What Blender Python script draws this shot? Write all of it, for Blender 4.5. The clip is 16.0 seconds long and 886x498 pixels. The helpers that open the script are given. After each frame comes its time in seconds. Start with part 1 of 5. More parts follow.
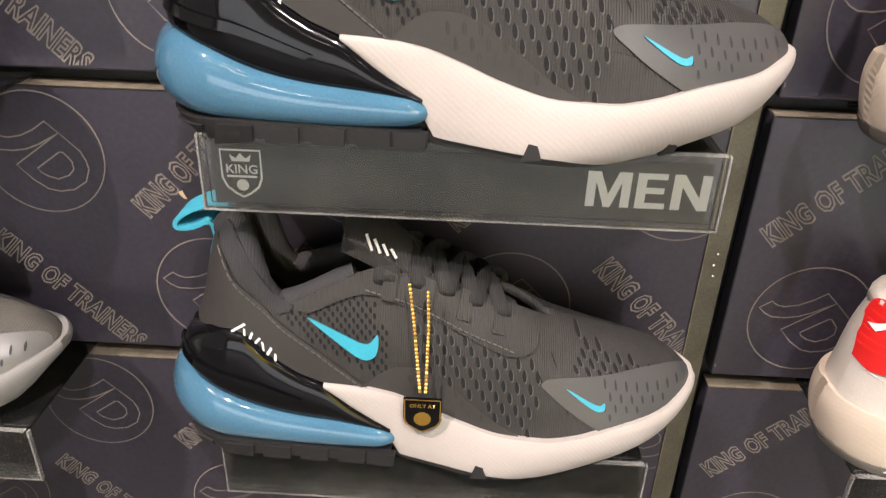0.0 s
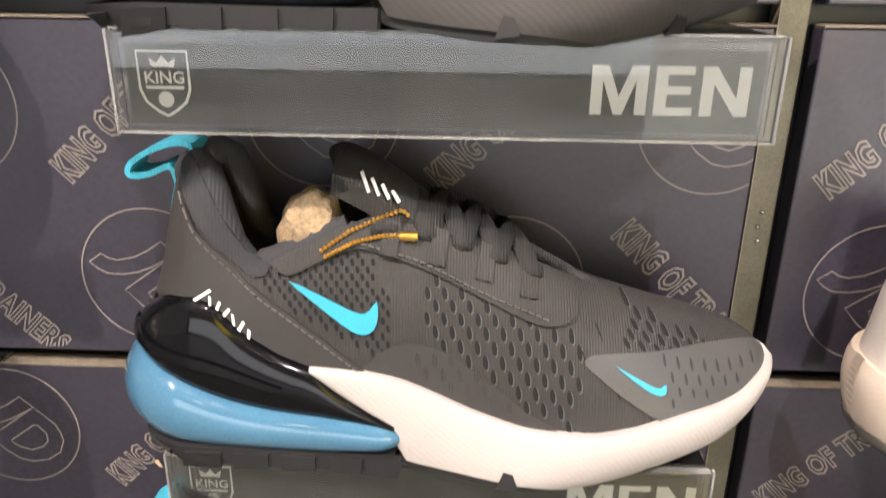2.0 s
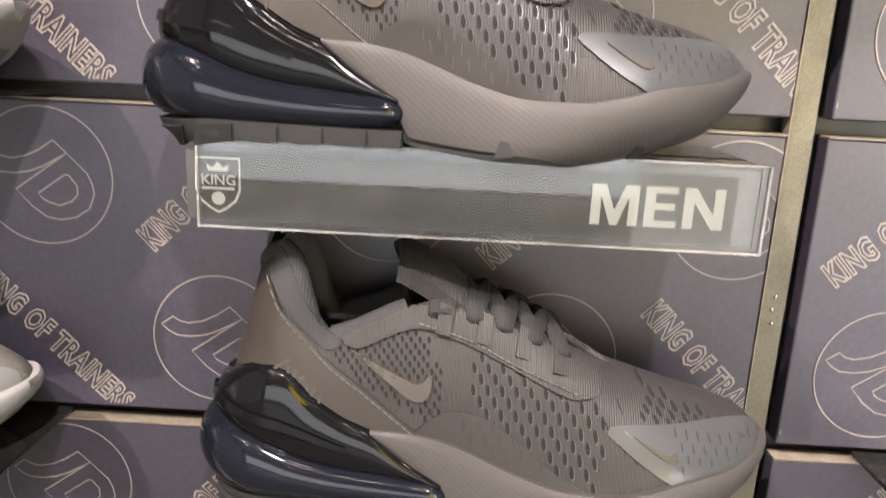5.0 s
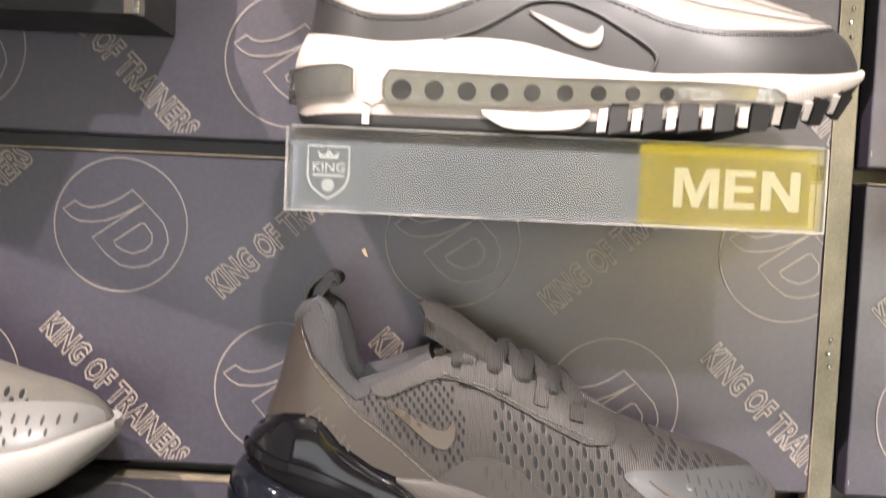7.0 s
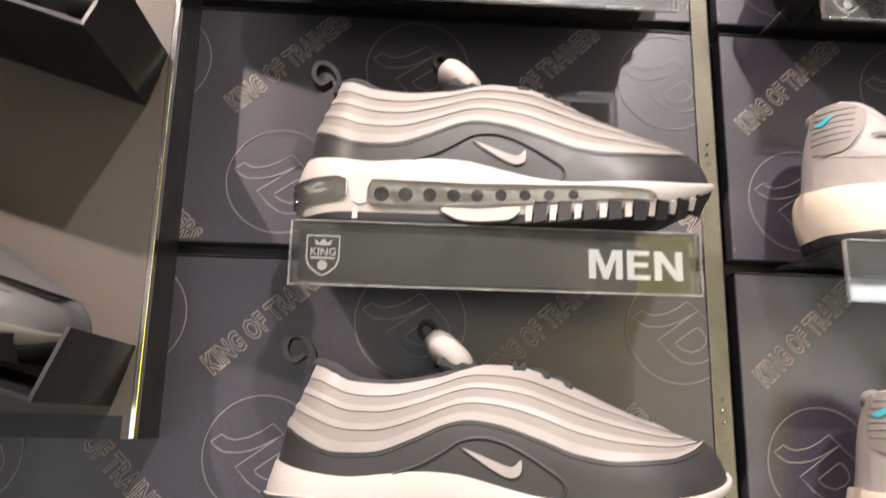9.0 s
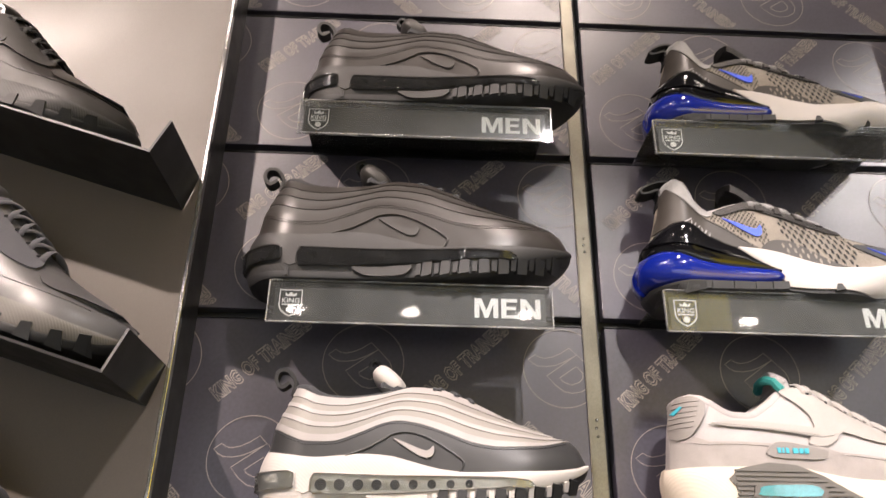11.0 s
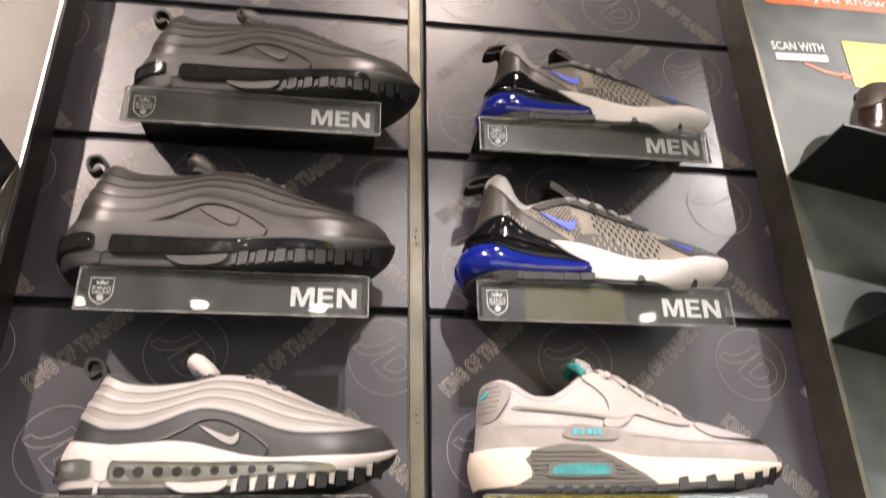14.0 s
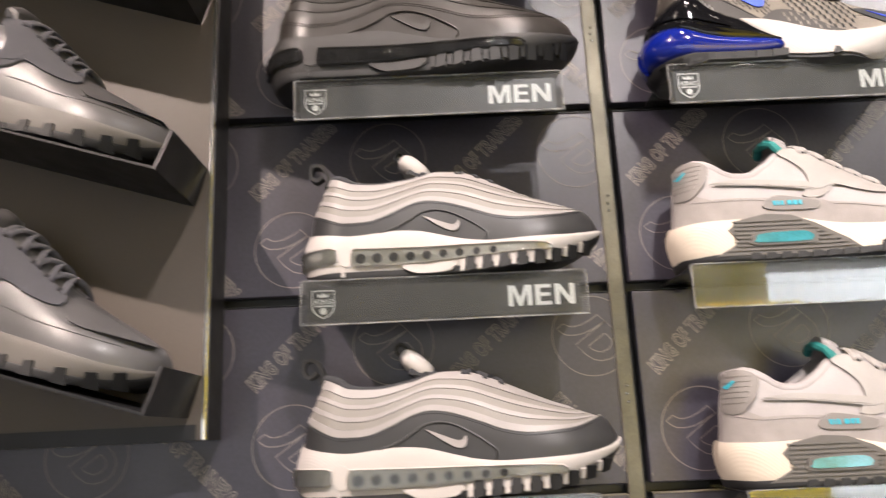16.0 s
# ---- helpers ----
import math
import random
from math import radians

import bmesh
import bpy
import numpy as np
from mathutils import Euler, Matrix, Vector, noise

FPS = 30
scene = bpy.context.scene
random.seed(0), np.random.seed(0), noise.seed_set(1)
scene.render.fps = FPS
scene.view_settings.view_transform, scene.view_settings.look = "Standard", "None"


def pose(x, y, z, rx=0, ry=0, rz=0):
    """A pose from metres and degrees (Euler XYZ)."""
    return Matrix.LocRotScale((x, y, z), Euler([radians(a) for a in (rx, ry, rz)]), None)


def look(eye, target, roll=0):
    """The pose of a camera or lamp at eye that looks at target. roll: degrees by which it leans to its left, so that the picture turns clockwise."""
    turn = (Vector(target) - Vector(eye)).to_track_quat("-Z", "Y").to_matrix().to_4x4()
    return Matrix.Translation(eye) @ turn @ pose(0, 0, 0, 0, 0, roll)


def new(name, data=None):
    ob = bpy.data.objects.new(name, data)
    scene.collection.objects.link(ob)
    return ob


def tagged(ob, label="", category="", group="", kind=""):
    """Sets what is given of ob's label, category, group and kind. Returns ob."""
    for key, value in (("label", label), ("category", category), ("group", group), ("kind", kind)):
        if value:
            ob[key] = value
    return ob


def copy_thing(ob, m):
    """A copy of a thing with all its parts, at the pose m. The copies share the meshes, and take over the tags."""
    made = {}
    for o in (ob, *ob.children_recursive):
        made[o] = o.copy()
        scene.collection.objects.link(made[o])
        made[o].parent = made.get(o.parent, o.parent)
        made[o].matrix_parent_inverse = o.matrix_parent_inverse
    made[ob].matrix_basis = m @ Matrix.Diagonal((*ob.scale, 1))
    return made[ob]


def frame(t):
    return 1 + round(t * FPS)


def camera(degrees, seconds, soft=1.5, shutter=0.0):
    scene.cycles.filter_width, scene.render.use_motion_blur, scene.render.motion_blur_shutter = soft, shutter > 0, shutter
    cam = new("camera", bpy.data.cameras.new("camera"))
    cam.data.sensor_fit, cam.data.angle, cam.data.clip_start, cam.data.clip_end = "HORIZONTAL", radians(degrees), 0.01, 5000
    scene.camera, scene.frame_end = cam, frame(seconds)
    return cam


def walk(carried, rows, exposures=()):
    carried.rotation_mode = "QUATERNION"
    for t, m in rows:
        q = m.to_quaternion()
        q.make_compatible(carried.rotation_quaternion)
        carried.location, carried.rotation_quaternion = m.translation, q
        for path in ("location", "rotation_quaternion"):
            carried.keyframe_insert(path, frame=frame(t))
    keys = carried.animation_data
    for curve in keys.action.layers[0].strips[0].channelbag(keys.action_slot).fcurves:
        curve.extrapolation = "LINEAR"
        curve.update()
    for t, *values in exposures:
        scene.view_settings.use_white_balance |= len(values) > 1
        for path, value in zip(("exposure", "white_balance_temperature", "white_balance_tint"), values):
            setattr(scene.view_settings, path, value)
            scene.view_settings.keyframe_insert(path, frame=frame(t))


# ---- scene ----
cam = camera(61.2, 16.0, 1.25, 0.4)
PATH = [
    (0, (0.014, -0.422, 0.936), (-0.039, 1.341, -0.008), 1.9),
    (0.5, (0.016, -0.415, 0.947), (-0.027, 1.368, 0.043), 1.7),
    (1, (0.019, -0.404, 0.97), (-0.032, 1.404, 0.117), 1.3),
    (1.5, (0.024, -0.387, 1.002), (-0.04, 1.445, 0.2), 0.7),
    (2, (0.024, -0.373, 1.029), (-0.046, 1.491, 0.309), 0.6),
    (2.5, (0.023, -0.361, 1.048), (-0.051, 1.528, 0.394), 0.9),
    (3, (0.026, -0.354, 1.075), (-0.045, 1.55, 0.467), 1.5),
    (3.5, (0.022, -0.369, 1.121), (-0.046, 1.543, 0.538), 1.9),
    (5.8, (-0.023, -0.427, 1.28), (-0.052, 1.534, 0.89), 3.0),
    (6, (-0.024, -0.428, 1.295), (-0.059, 1.54, 0.942), 2.9),
    (6.5, (-0.033, -0.433, 1.333), (-0.073, 1.553, 1.107), 2.7),
    (7, (-0.053, -0.441, 1.361), (-0.071, 1.557, 1.272), 2.6),
    (7.5, (-0.077, -0.455, 1.398), (-0.054, 1.544, 1.456), 2.5),
    (8, (-0.096, -0.477, 1.436), (-0.031, 1.51, 1.659), 2.3),
    (8.5, (-0.092, -0.497, 1.454), (0.013, 1.472, 1.792), 1.7),
    (9, (-0.061, -0.533, 1.474), (0.055, 1.414, 1.917), 1.2),
    (9.5, (-0.046, -0.582, 1.492), (0.054, 1.34, 2.036), 1.0),
    (10, (-0.031, -0.637, 1.511), (0.034, 1.252, 2.165), 1.0),
    (10.2, (-0.028, -0.657, 1.518), (0.036, 1.216, 2.218), 1.0),
    (12.3, (0.058, -0.761, 1.529), (0.137, 0.984, 2.504), 0.7),
    (12.5, (0.065, -0.767, 1.532), (0.172, 0.981, 2.498), 0.5),
    (13, (0.099, -0.767, 1.53), (0.258, 0.981, 2.49), -0.1),
    (13.5, (0.098, -0.758, 1.537), (0.317, 1.004, 2.457), -0.8),
    (14, (0.094, -0.731, 1.511), (0.364, 1.059, 2.362), -1.3),
    (14.5, (0.089, -0.685, 1.466), (0.364, 1.167, 2.17), -2.0),
    (15, (0.084, -0.673, 1.443), (0.325, 1.227, 2.018), -2.8),
    (15.5, (0.065, -0.698, 1.432), (0.193, 1.235, 1.929), -2.7),
    (16, (-0.007, -0.74, 1.454), (0.016, 1.201, 1.932), -2.7),
]
EXPOSURES = [(0, 0.40), (1, 0.50), (2.5, 0.74), (3.5, 0.85), (6, 1.05), (6.5, 1.08), (7, 0.92), (8, 0.40), (9, 0.1), (10, 0.06), (13, 0.06), (15, -0.06), (16, -0.02)]
walk(cam, [(t, look(eye, target, roll)) for t, eye, target, roll in PATH], EXPOSURES)


# ---- light of the shop ----
world = bpy.data.worlds.new("shop")
world.use_nodes = True
world.node_tree.nodes["Background"].inputs[0].default_value = (0.9, 0.93, 1.0, 1)
world.node_tree.nodes["Background"].inputs[1].default_value = 0.03
scene.world = world


def spot(name, eye, target, watts, colour, size=55, radius=0.04):
    data = bpy.data.lights.new(name, "SPOT")
    data.energy, data.color, data.spot_size, data.spot_blend, data.shadow_soft_size = watts, colour, radians(size), 0.6, radius
    ob = new(name, data)
    ob.matrix_world = look(eye, target)
    return ob


WARM, WHITE = (1.0, 0.82, 0.735), (1.0, 0.91, 0.89)
spot("spot_left", (-1.15, -1.45, 3.2), (-0.32, 0, 1.42), 370, WARM, 46, 0.02)
spot("spot_right", (1.75, -1.55, 3.15), (0.84, 0, 1.70), 200, WHITE, 29, 0.02)
spot("spot_middle", (0.32, -0.75, 3.15), (0.30, 0, 2.35), 80, WARM, 54, 0.08)
spot("spot_low", (0.5, -1.9, 3.15), (0.14, 0, 1.08), 270, WHITE, 32)


# ---- materials ----
def ramp_noise(nt, coord, scale, low, high, detail=4):
    n = nt.nodes.new("ShaderNodeTexNoise")
    n.inputs["Scale"].default_value, n.inputs["Detail"].default_value = scale, detail
    nt.links.new(coord, n.inputs["Vector"])
    r = nt.nodes.new("ShaderNodeMapRange")
    r.inputs[1].default_value, r.inputs[2].default_value, r.inputs[3].default_value, r.inputs[4].default_value = 0.3, 0.7, low, high
    nt.links.new(n.outputs[0], r.inputs[0])
    return r.outputs[0], n.outputs[0]


def material(name, colour, rough=0.5, metal=0.0, vary=0.12, grain=900, stain=14, bump=0.15, depth=0.0004, coat=0.0, rib=0, axis="X",
             clear=0.0, spec=0.5, ior=1.45, rvary=0.06, sheen=0.0):
    """A surface with its grain and stains; rib: bands to the metre."""
    m = bpy.data.materials.new(name)
    m.use_nodes = True
    nt = m.node_tree
    b = nt.nodes["Principled BSDF"]
    tc = nt.nodes.new("ShaderNodeTexCoord").outputs["Object"]
    big, _ = ramp_noise(nt, tc, stain, 1 - vary, 1 + vary)
    fine, raw = ramp_noise(nt, tc, grain, 1 - vary * 0.7, 1 + vary * 0.7, 2)
    mul = nt.nodes.new("ShaderNodeMath")
    mul.operation = "MULTIPLY"
    nt.links.new(big, mul.inputs[0]), nt.links.new(fine, mul.inputs[1])
    mix = nt.nodes.new("ShaderNodeVectorMath")
    mix.operation = "SCALE"
    mix.inputs[0].default_value = colour
    nt.links.new(mul.outputs[0], mix.inputs["Scale"])
    nt.links.new(mix.outputs[0], b.inputs["Base Color"])
    rr, _ = ramp_noise(nt, tc, stain * 2.3, rough - rvary, rough + rvary)
    nt.links.new(rr, b.inputs["Roughness"])
    b.inputs["Metallic"].default_value, b.inputs["Coat Weight"].default_value = metal, coat
    b.inputs["Transmission Weight"].default_value, b.inputs["IOR"].default_value = clear, ior
    b.inputs["Specular IOR Level"].default_value = spec
    b.inputs["Sheen Weight"].default_value = sheen
    height = raw
    if rib:
        w = nt.nodes.new("ShaderNodeTexWave")
        w.bands_direction = axis
        w.inputs["Scale"].default_value, w.inputs["Distortion"].default_value = rib * 0.314, 0.3
        w.inputs["Detail Scale"].default_value = 30
        nt.links.new(tc, w.inputs["Vector"])
        add = nt.nodes.new("ShaderNodeMath")
        add.operation = "MULTIPLY_ADD"
        add.inputs[1].default_value = 0.35
        nt.links.new(raw, add.inputs[0]), nt.links.new(w.outputs[1], add.inputs[2])
        height = add.outputs[0]
    if bump:
        bp = nt.nodes.new("ShaderNodeBump")
        bp.inputs["Strength"].default_value, bp.inputs["Distance"].default_value = bump, depth
        nt.links.new(height, bp.inputs["Height"]), nt.links.new(bp.outputs[0], b.inputs["Normal"])
    return m


def clear_plastic(name, tint, rough, haze, ior=1.46, ripple=0.0):
    """Thin clear plastic: light goes straight through, the surface mirrors by Fresnel, and a share of white diffuse
    leaves a faint haze.
    """
    m = bpy.data.materials.new(name)
    m.use_nodes = True
    nt = m.node_tree
    nt.nodes.remove(nt.nodes["Principled BSDF"])
    tc = nt.nodes.new("ShaderNodeTexCoord").outputs["Object"]
    through_, gloss, haze_bsdf, fres = (nt.nodes.new(k) for k in ("ShaderNodeBsdfTransparent", "ShaderNodeBsdfGlossy", "ShaderNodeBsdfDiffuse", "ShaderNodeFresnel"))
    through_.inputs[0].default_value = (*tint, 1)
    gloss.inputs["Roughness"].default_value = rough
    haze_bsdf.inputs[0].default_value = (0.8, 0.8, 0.78, 1)
    fres.inputs["IOR"].default_value = ior
    amount, _ = ramp_noise(nt, tc, 40, haze * 0.5, haze * 1.5)
    a, b = nt.nodes.new("ShaderNodeMixShader"), nt.nodes.new("ShaderNodeMixShader")
    nt.links.new(amount, a.inputs[0]), nt.links.new(through_.outputs[0], a.inputs[1]), nt.links.new(haze_bsdf.outputs[0], a.inputs[2])
    nt.links.new(fres.outputs[0], b.inputs[0]), nt.links.new(a.outputs[0], b.inputs[1]), nt.links.new(gloss.outputs[0], b.inputs[2])
    if ripple:
        bp, n = nt.nodes.new("ShaderNodeBump"), nt.nodes.new("ShaderNodeTexNoise")
        n.inputs["Scale"].default_value = 90
        bp.inputs["Strength"].default_value, bp.inputs["Distance"].default_value = ripple, 0.002
        nt.links.new(tc, n.inputs["Vector"]), nt.links.new(n.outputs[0], bp.inputs["Height"])
        nt.links.new(bp.outputs[0], gloss.inputs["Normal"]), nt.links.new(bp.outputs[0], fres.inputs["Normal"])
    nt.links.new(b.outputs[0], nt.nodes["Material Output"].inputs[0])
    return m


def glow(name, colour, strength):
    m = bpy.data.materials.new(name)
    m.use_nodes = True
    b = m.node_tree.nodes["Principled BSDF"]
    b.inputs["Base Color"].default_value = (*colour, 1)
    b.inputs["Emission Color"].default_value, b.inputs["Emission Strength"].default_value = (*colour, 1), strength
    return m


LAMINATE = material("navy_laminate", (0.030, 0.027, 0.040), 0.38, vary=0.22, stain=5, grain=300, bump=0.03, rvary=0.05, spec=0.85)
PRINT = material("silver_print", (0.20, 0.18, 0.166), 0.45, bump=0)
SLOT = material("dark_slot_metal", (0.03, 0.03, 0.03), 0.4, metal=0.6)
UPRIGHT = material("bronze_upright_metal", (0.12, 0.112, 0.085), 0.42, metal=0.5, vary=0.2, stain=30)
EDGE = material("pale_panel_edge", (0.17, 0.145, 0.11), 0.5, vary=0.3, stain=60)
ACRYLIC = clear_plastic("clear_acrylic", (0.95, 0.96, 0.965), 0.03, 0.02)
ACRYLIC_EDGE = clear_plastic("pale_acrylic_edge", (0.9, 0.92, 0.93), 0.1, 0.22)
CARD = material("charcoal_sign_card", (0.045, 0.045, 0.043), 0.35, vary=0.15, bump=0.03, coat=0.3)
WHITE_INK = material("white_ink", (0.8, 0.79, 0.77), 0.5, vary=0.04, bump=0)
BLACK_STEEL = material("black_powder_coated_steel", (0.012, 0.012, 0.013), 0.42, vary=0.2, grain=2500, bump=0.2, depth=0.0001)
CHROME = material("brushed_chrome", (0.6, 0.6, 0.6), 0.18, metal=1.0, bump=0.05)
TAUPE = material("taupe_display_board", (0.084, 0.070, 0.059), 0.5, vary=0.08, stain=4, bump=0.05)
GOLD = material("gold_chain_metal", (0.95, 0.58, 0.13), 0.38, metal=1.0, bump=0)
STONE = material("crumpled_brown_paper", (0.30, 0.22, 0.13), 0.85, vary=0.3, grain=500, stain=80, bump=0.8, depth=0.002)
PLASTER = material("pale_shop_wall", (0.50, 0.485, 0.47), 0.7)
FLOOR = material("grey_shop_floor", (0.38, 0.375, 0.37), 0.3)
CEILING = material("shop_ceiling", (0.16, 0.155, 0.15), 0.8)
LAMP = glow("lamp_glow", (1.0, 0.86, 0.76), 32)
DAYLIGHT = glow("shopfront_daylight", (0.95, 0.96, 1.0), 1.7)
FILL_GLOW = glow("white_fill_glow", (1.0, 0.96, 0.92), 1.2)
OLIVE_GLOW = glow("dim_yellow_sign_glow", (1.0, 0.80, 0.16), 0.9)
SIDE_GLOW = glow("white_side_glow", (0.95, 0.97, 1.0), 7)
YELLOW_GLOW = glow("yellow_sign_glow", (1.0, 0.72, 0.04), 3.2)


# ---- building helpers ----
def part(name, bm, mat, parent=None, label="", smooth=True):
    me = bpy.data.meshes.new(name)
    bm.normal_update()
    if smooth:
        for f in bm.faces:
            f.smooth = True
        for e in bm.edges:
            if len(e.link_faces) == 2 and e.calc_face_angle(0) > 0.7:
                e.smooth = False
    bm.to_mesh(me)
    bm.free()
    me.materials.append(mat)
    ob = new(name, me)
    if parent is not None:
        ob.parent = parent
    return tagged(ob, label)


def empty(name, label, category, group=""):
    return tagged(new(name), label, category, group)


def box(bm, x0, x1, y0, y1, z0, z1, bevel=0.0):
    m = Matrix.Translation(((x0 + x1) / 2, (y0 + y1) / 2, (z0 + z1) / 2)) @ Matrix.Diagonal((x1 - x0, y1 - y0, z1 - z0, 1))
    r = bmesh.ops.create_cube(bm, size=1, matrix=m)
    if bevel:
        edges = list({e for v in r["verts"] for e in v.link_edges})
        bmesh.ops.bevel(bm, geom=edges, offset=bevel, segments=2, profile=0.5, affect="EDGES")
    return bm


def boxed(name, dims, mat, parent=None, label="", bevel=0.0):
    return part(name, box(bmesh.new(), *dims, bevel), mat, parent, label, smooth=False)


def ribbon(bm, pts, width, closed=False, y=0.0):
    """A flat line along points in the x-z plane."""
    pts = [Vector(p) for p in pts]
    n = len(pts)
    rows = []
    for i, p in enumerate(pts):
        a, b = (pts[i - 1], pts[(i + 1) % n]) if closed else (pts[max(i - 1, 0)], pts[min(i + 1, n - 1)])
        d = (b - a).normalized()
        s = Vector((-d.y, d.x)) * width / 2
        rows.append([bm.verts.new((q.x, y, q.y)) for q in (p - s, p + s)])
    for i in range(n if closed else n - 1):
        a, b = rows[i], rows[(i + 1) % n]
        bm.faces.new((a[0], b[0], b[1], a[1]))


def curve(pts):
    """A smooth function through points."""
    xs, ys = np.array(pts, float).T
    d = np.diff(ys) / np.diff(xs)
    t = np.r_[d[0], [0 if a * b <= 0 else 2 * a * b / (a + b) for a, b in zip(d, d[1:])], d[-1]]

    def f(x):
        x = min(max(x, xs[0]), xs[-1])
        i = min(max(int(np.searchsorted(xs, x)) - 1, 0), len(xs) - 2)
        h = xs[i + 1] - xs[i]
        s = (x - xs[i]) / h
        return float((1 + 2 * s) * (1 - s) ** 2 * ys[i] + s * (1 - s) ** 2 * h * t[i] + s * s * (3 - 2 * s) * ys[i + 1] + s * s * (s - 1) * h * t[i + 1])
    return f


def smooth_loop(pts, steps=5):
    """A closed Catmull-Rom line through points."""
    out, n = [], len(pts)
    p = [Vector(q) for q in pts]
    for i in range(n):
        a, b, c, d = p[i - 1], p[i], p[(i + 1) % n], p[(i + 2) % n]
        for k in range(steps):
            s = k / steps
            out.append(0.5 * (2 * b + (c - a) * s + (2 * a - 5 * b + 4 * c - d) * s * s + (3 * b - a - 3 * c + d) * s ** 3))
    return [tuple(q) for q in out]


TEXTS = {}


def text_mesh(words, outline=0.0):
    """The words as a mesh 1 high, in the x-y plane, from x = 0; and their width."""
    if (words, outline) not in TEXTS:
        cu = bpy.data.curves.new("words", "FONT")
        cu.body = words
        cu.resolution_u = 2
        if outline:
            cu.fill_mode, cu.bevel_depth, cu.bevel_resolution = "NONE", outline, 0
            cu.offset, cu.space_character = 0.03, 1.1
        else:
            cu.offset = 0.015
        ob = new("words", cu)
        bpy.context.view_layer.update()
        me = bpy.data.meshes.new_from_object(ob.evaluated_get(bpy.context.evaluated_depsgraph_get()))
        bpy.data.objects.remove(ob)
        low = bmesh.new()
        low.from_mesh(me)
        bmesh.ops.delete(low, geom=[v for v in low.verts if v.co.z < -1e-6], context="VERTS")
        low.to_mesh(me), low.free()
        TEXTS[words, outline] = me, max(v.co.x for v in me.vertices), max(v.co.y for v in me.vertices)
    return TEXTS[words, outline]


def add_text(bm, words, x, y, z, width, height, turn=0.0, outline=0.0, shear=0.0, centre=True):
    """Words standing in the x-z plane, facing -y."""
    me, w, h = text_mesh(words, outline)
    tmp = bmesh.new()
    tmp.from_mesh(me)
    for v in tmp.verts:
        a, b = v.co.x / w * width, v.co.y / h * height
        a += shear * b
        if centre:
            a, b = a - width / 2, b - height / 2
        c, s = math.cos(turn), math.sin(turn)
        v.co = (x + a * c - b * s, y - abs(v.co.z) * 0.002, z + a * s + b * c)
    me2 = bpy.data.meshes.new("tmp")
    tmp.to_mesh(me2), tmp.free()
    bm.from_mesh(me2)
    bpy.data.meshes.remove(me2)


def tube(bm, pts, radius, sides=6, flat=1.0, closed=False):
    """A swept line; flat squeezes it across its second axis."""
    pts = [Vector(p) for p in pts]
    rings, n = [], len(pts)
    for i, p in enumerate(pts):
        d = (pts[(i + 1) % n] - pts[i - 1]) if closed else (pts[min(i + 1, n - 1)] - pts[max(i - 1, 0)])
        d.normalize()
        side = d.cross(Vector((0, -1, 0.35)))
        side = side.normalized() if side.length > 1e-4 else Vector((1, 0, 0))
        up = side.cross(d).normalized()
        rings.append([bm.verts.new(p + side * radius * math.cos(2 * math.pi * k / sides) + up * radius * flat * math.sin(2 * math.pi * k / sides)) for k in range(sides)])
    for i in range(n if closed else n - 1):
        a, b = rings[i], rings[(i + 1) % n]
        for k in range(sides):
            bm.faces.new((a[k], a[(k + 1) % sides], b[(k + 1) % sides], b[k]))
    if not closed:
        bm.faces.new(rings[0][::-1]), bm.faces.new(rings[-1])


# ---- the wall ----
PITCH = 0.1945


def seam(n):
    return 1.588 + (n - 5) * PITCH


# shelves that droop or ride high in their slots
DROOP = {2: -0.003, 3: -0.013, 4: 0.004, 7: 0.003}
DROOP_B = {6: 0.001, 7: -0.006}


def emblem(bm, cx, cz, r, w):
    """A ring with a hooked sweep and a doubled rounded bow in it."""
    ring = [(cx + r * math.cos(a), cz + r * math.sin(a)) for a in np.linspace(0, 2 * math.pi, 48, endpoint=False)]
    ribbon(bm, ring, w, True)
    hook = [(0.169, 0.525), (-0.04, 0.38), (-0.25, 0.28), (-0.466, 0.237), (-0.59, 0.263), (-0.695, 0.33), (-0.873, 0.203), (-0.763, 0.10), (-0.636, 0.034), (-0.424, 0.025), (-0.21, 0.06), (0.0, 0.144), (0.18, 0.245), (0.356, 0.347)]
    ribbon(bm, [(cx + r * a, cz + r * b) for a, b in hook], w, True)
    bow = [(0.356, 0.347), (0.636, 0.06), (0.70, -0.09), (0.72, -0.237), (0.636, -0.45), (0.424, -0.593), (0.186, -0.636), (0.0, -0.60), (-0.21, -0.45), (-0.424, -0.21)]
    ribbon(bm, [(cx + r * a, cz + r * b) for a, b in bow], w, True)
    core = [(0.30, 0.03), (0.36, 0.03), (0.475, -0.119), (0.475, -0.254), (0.38, -0.356), (0.195, -0.424), (0.04, -0.38), (-0.06, -0.32), (-0.10, -0.254)]
    ribbon(bm, [(cx + r * a, cz + r * b) for a, b in core], w, True)


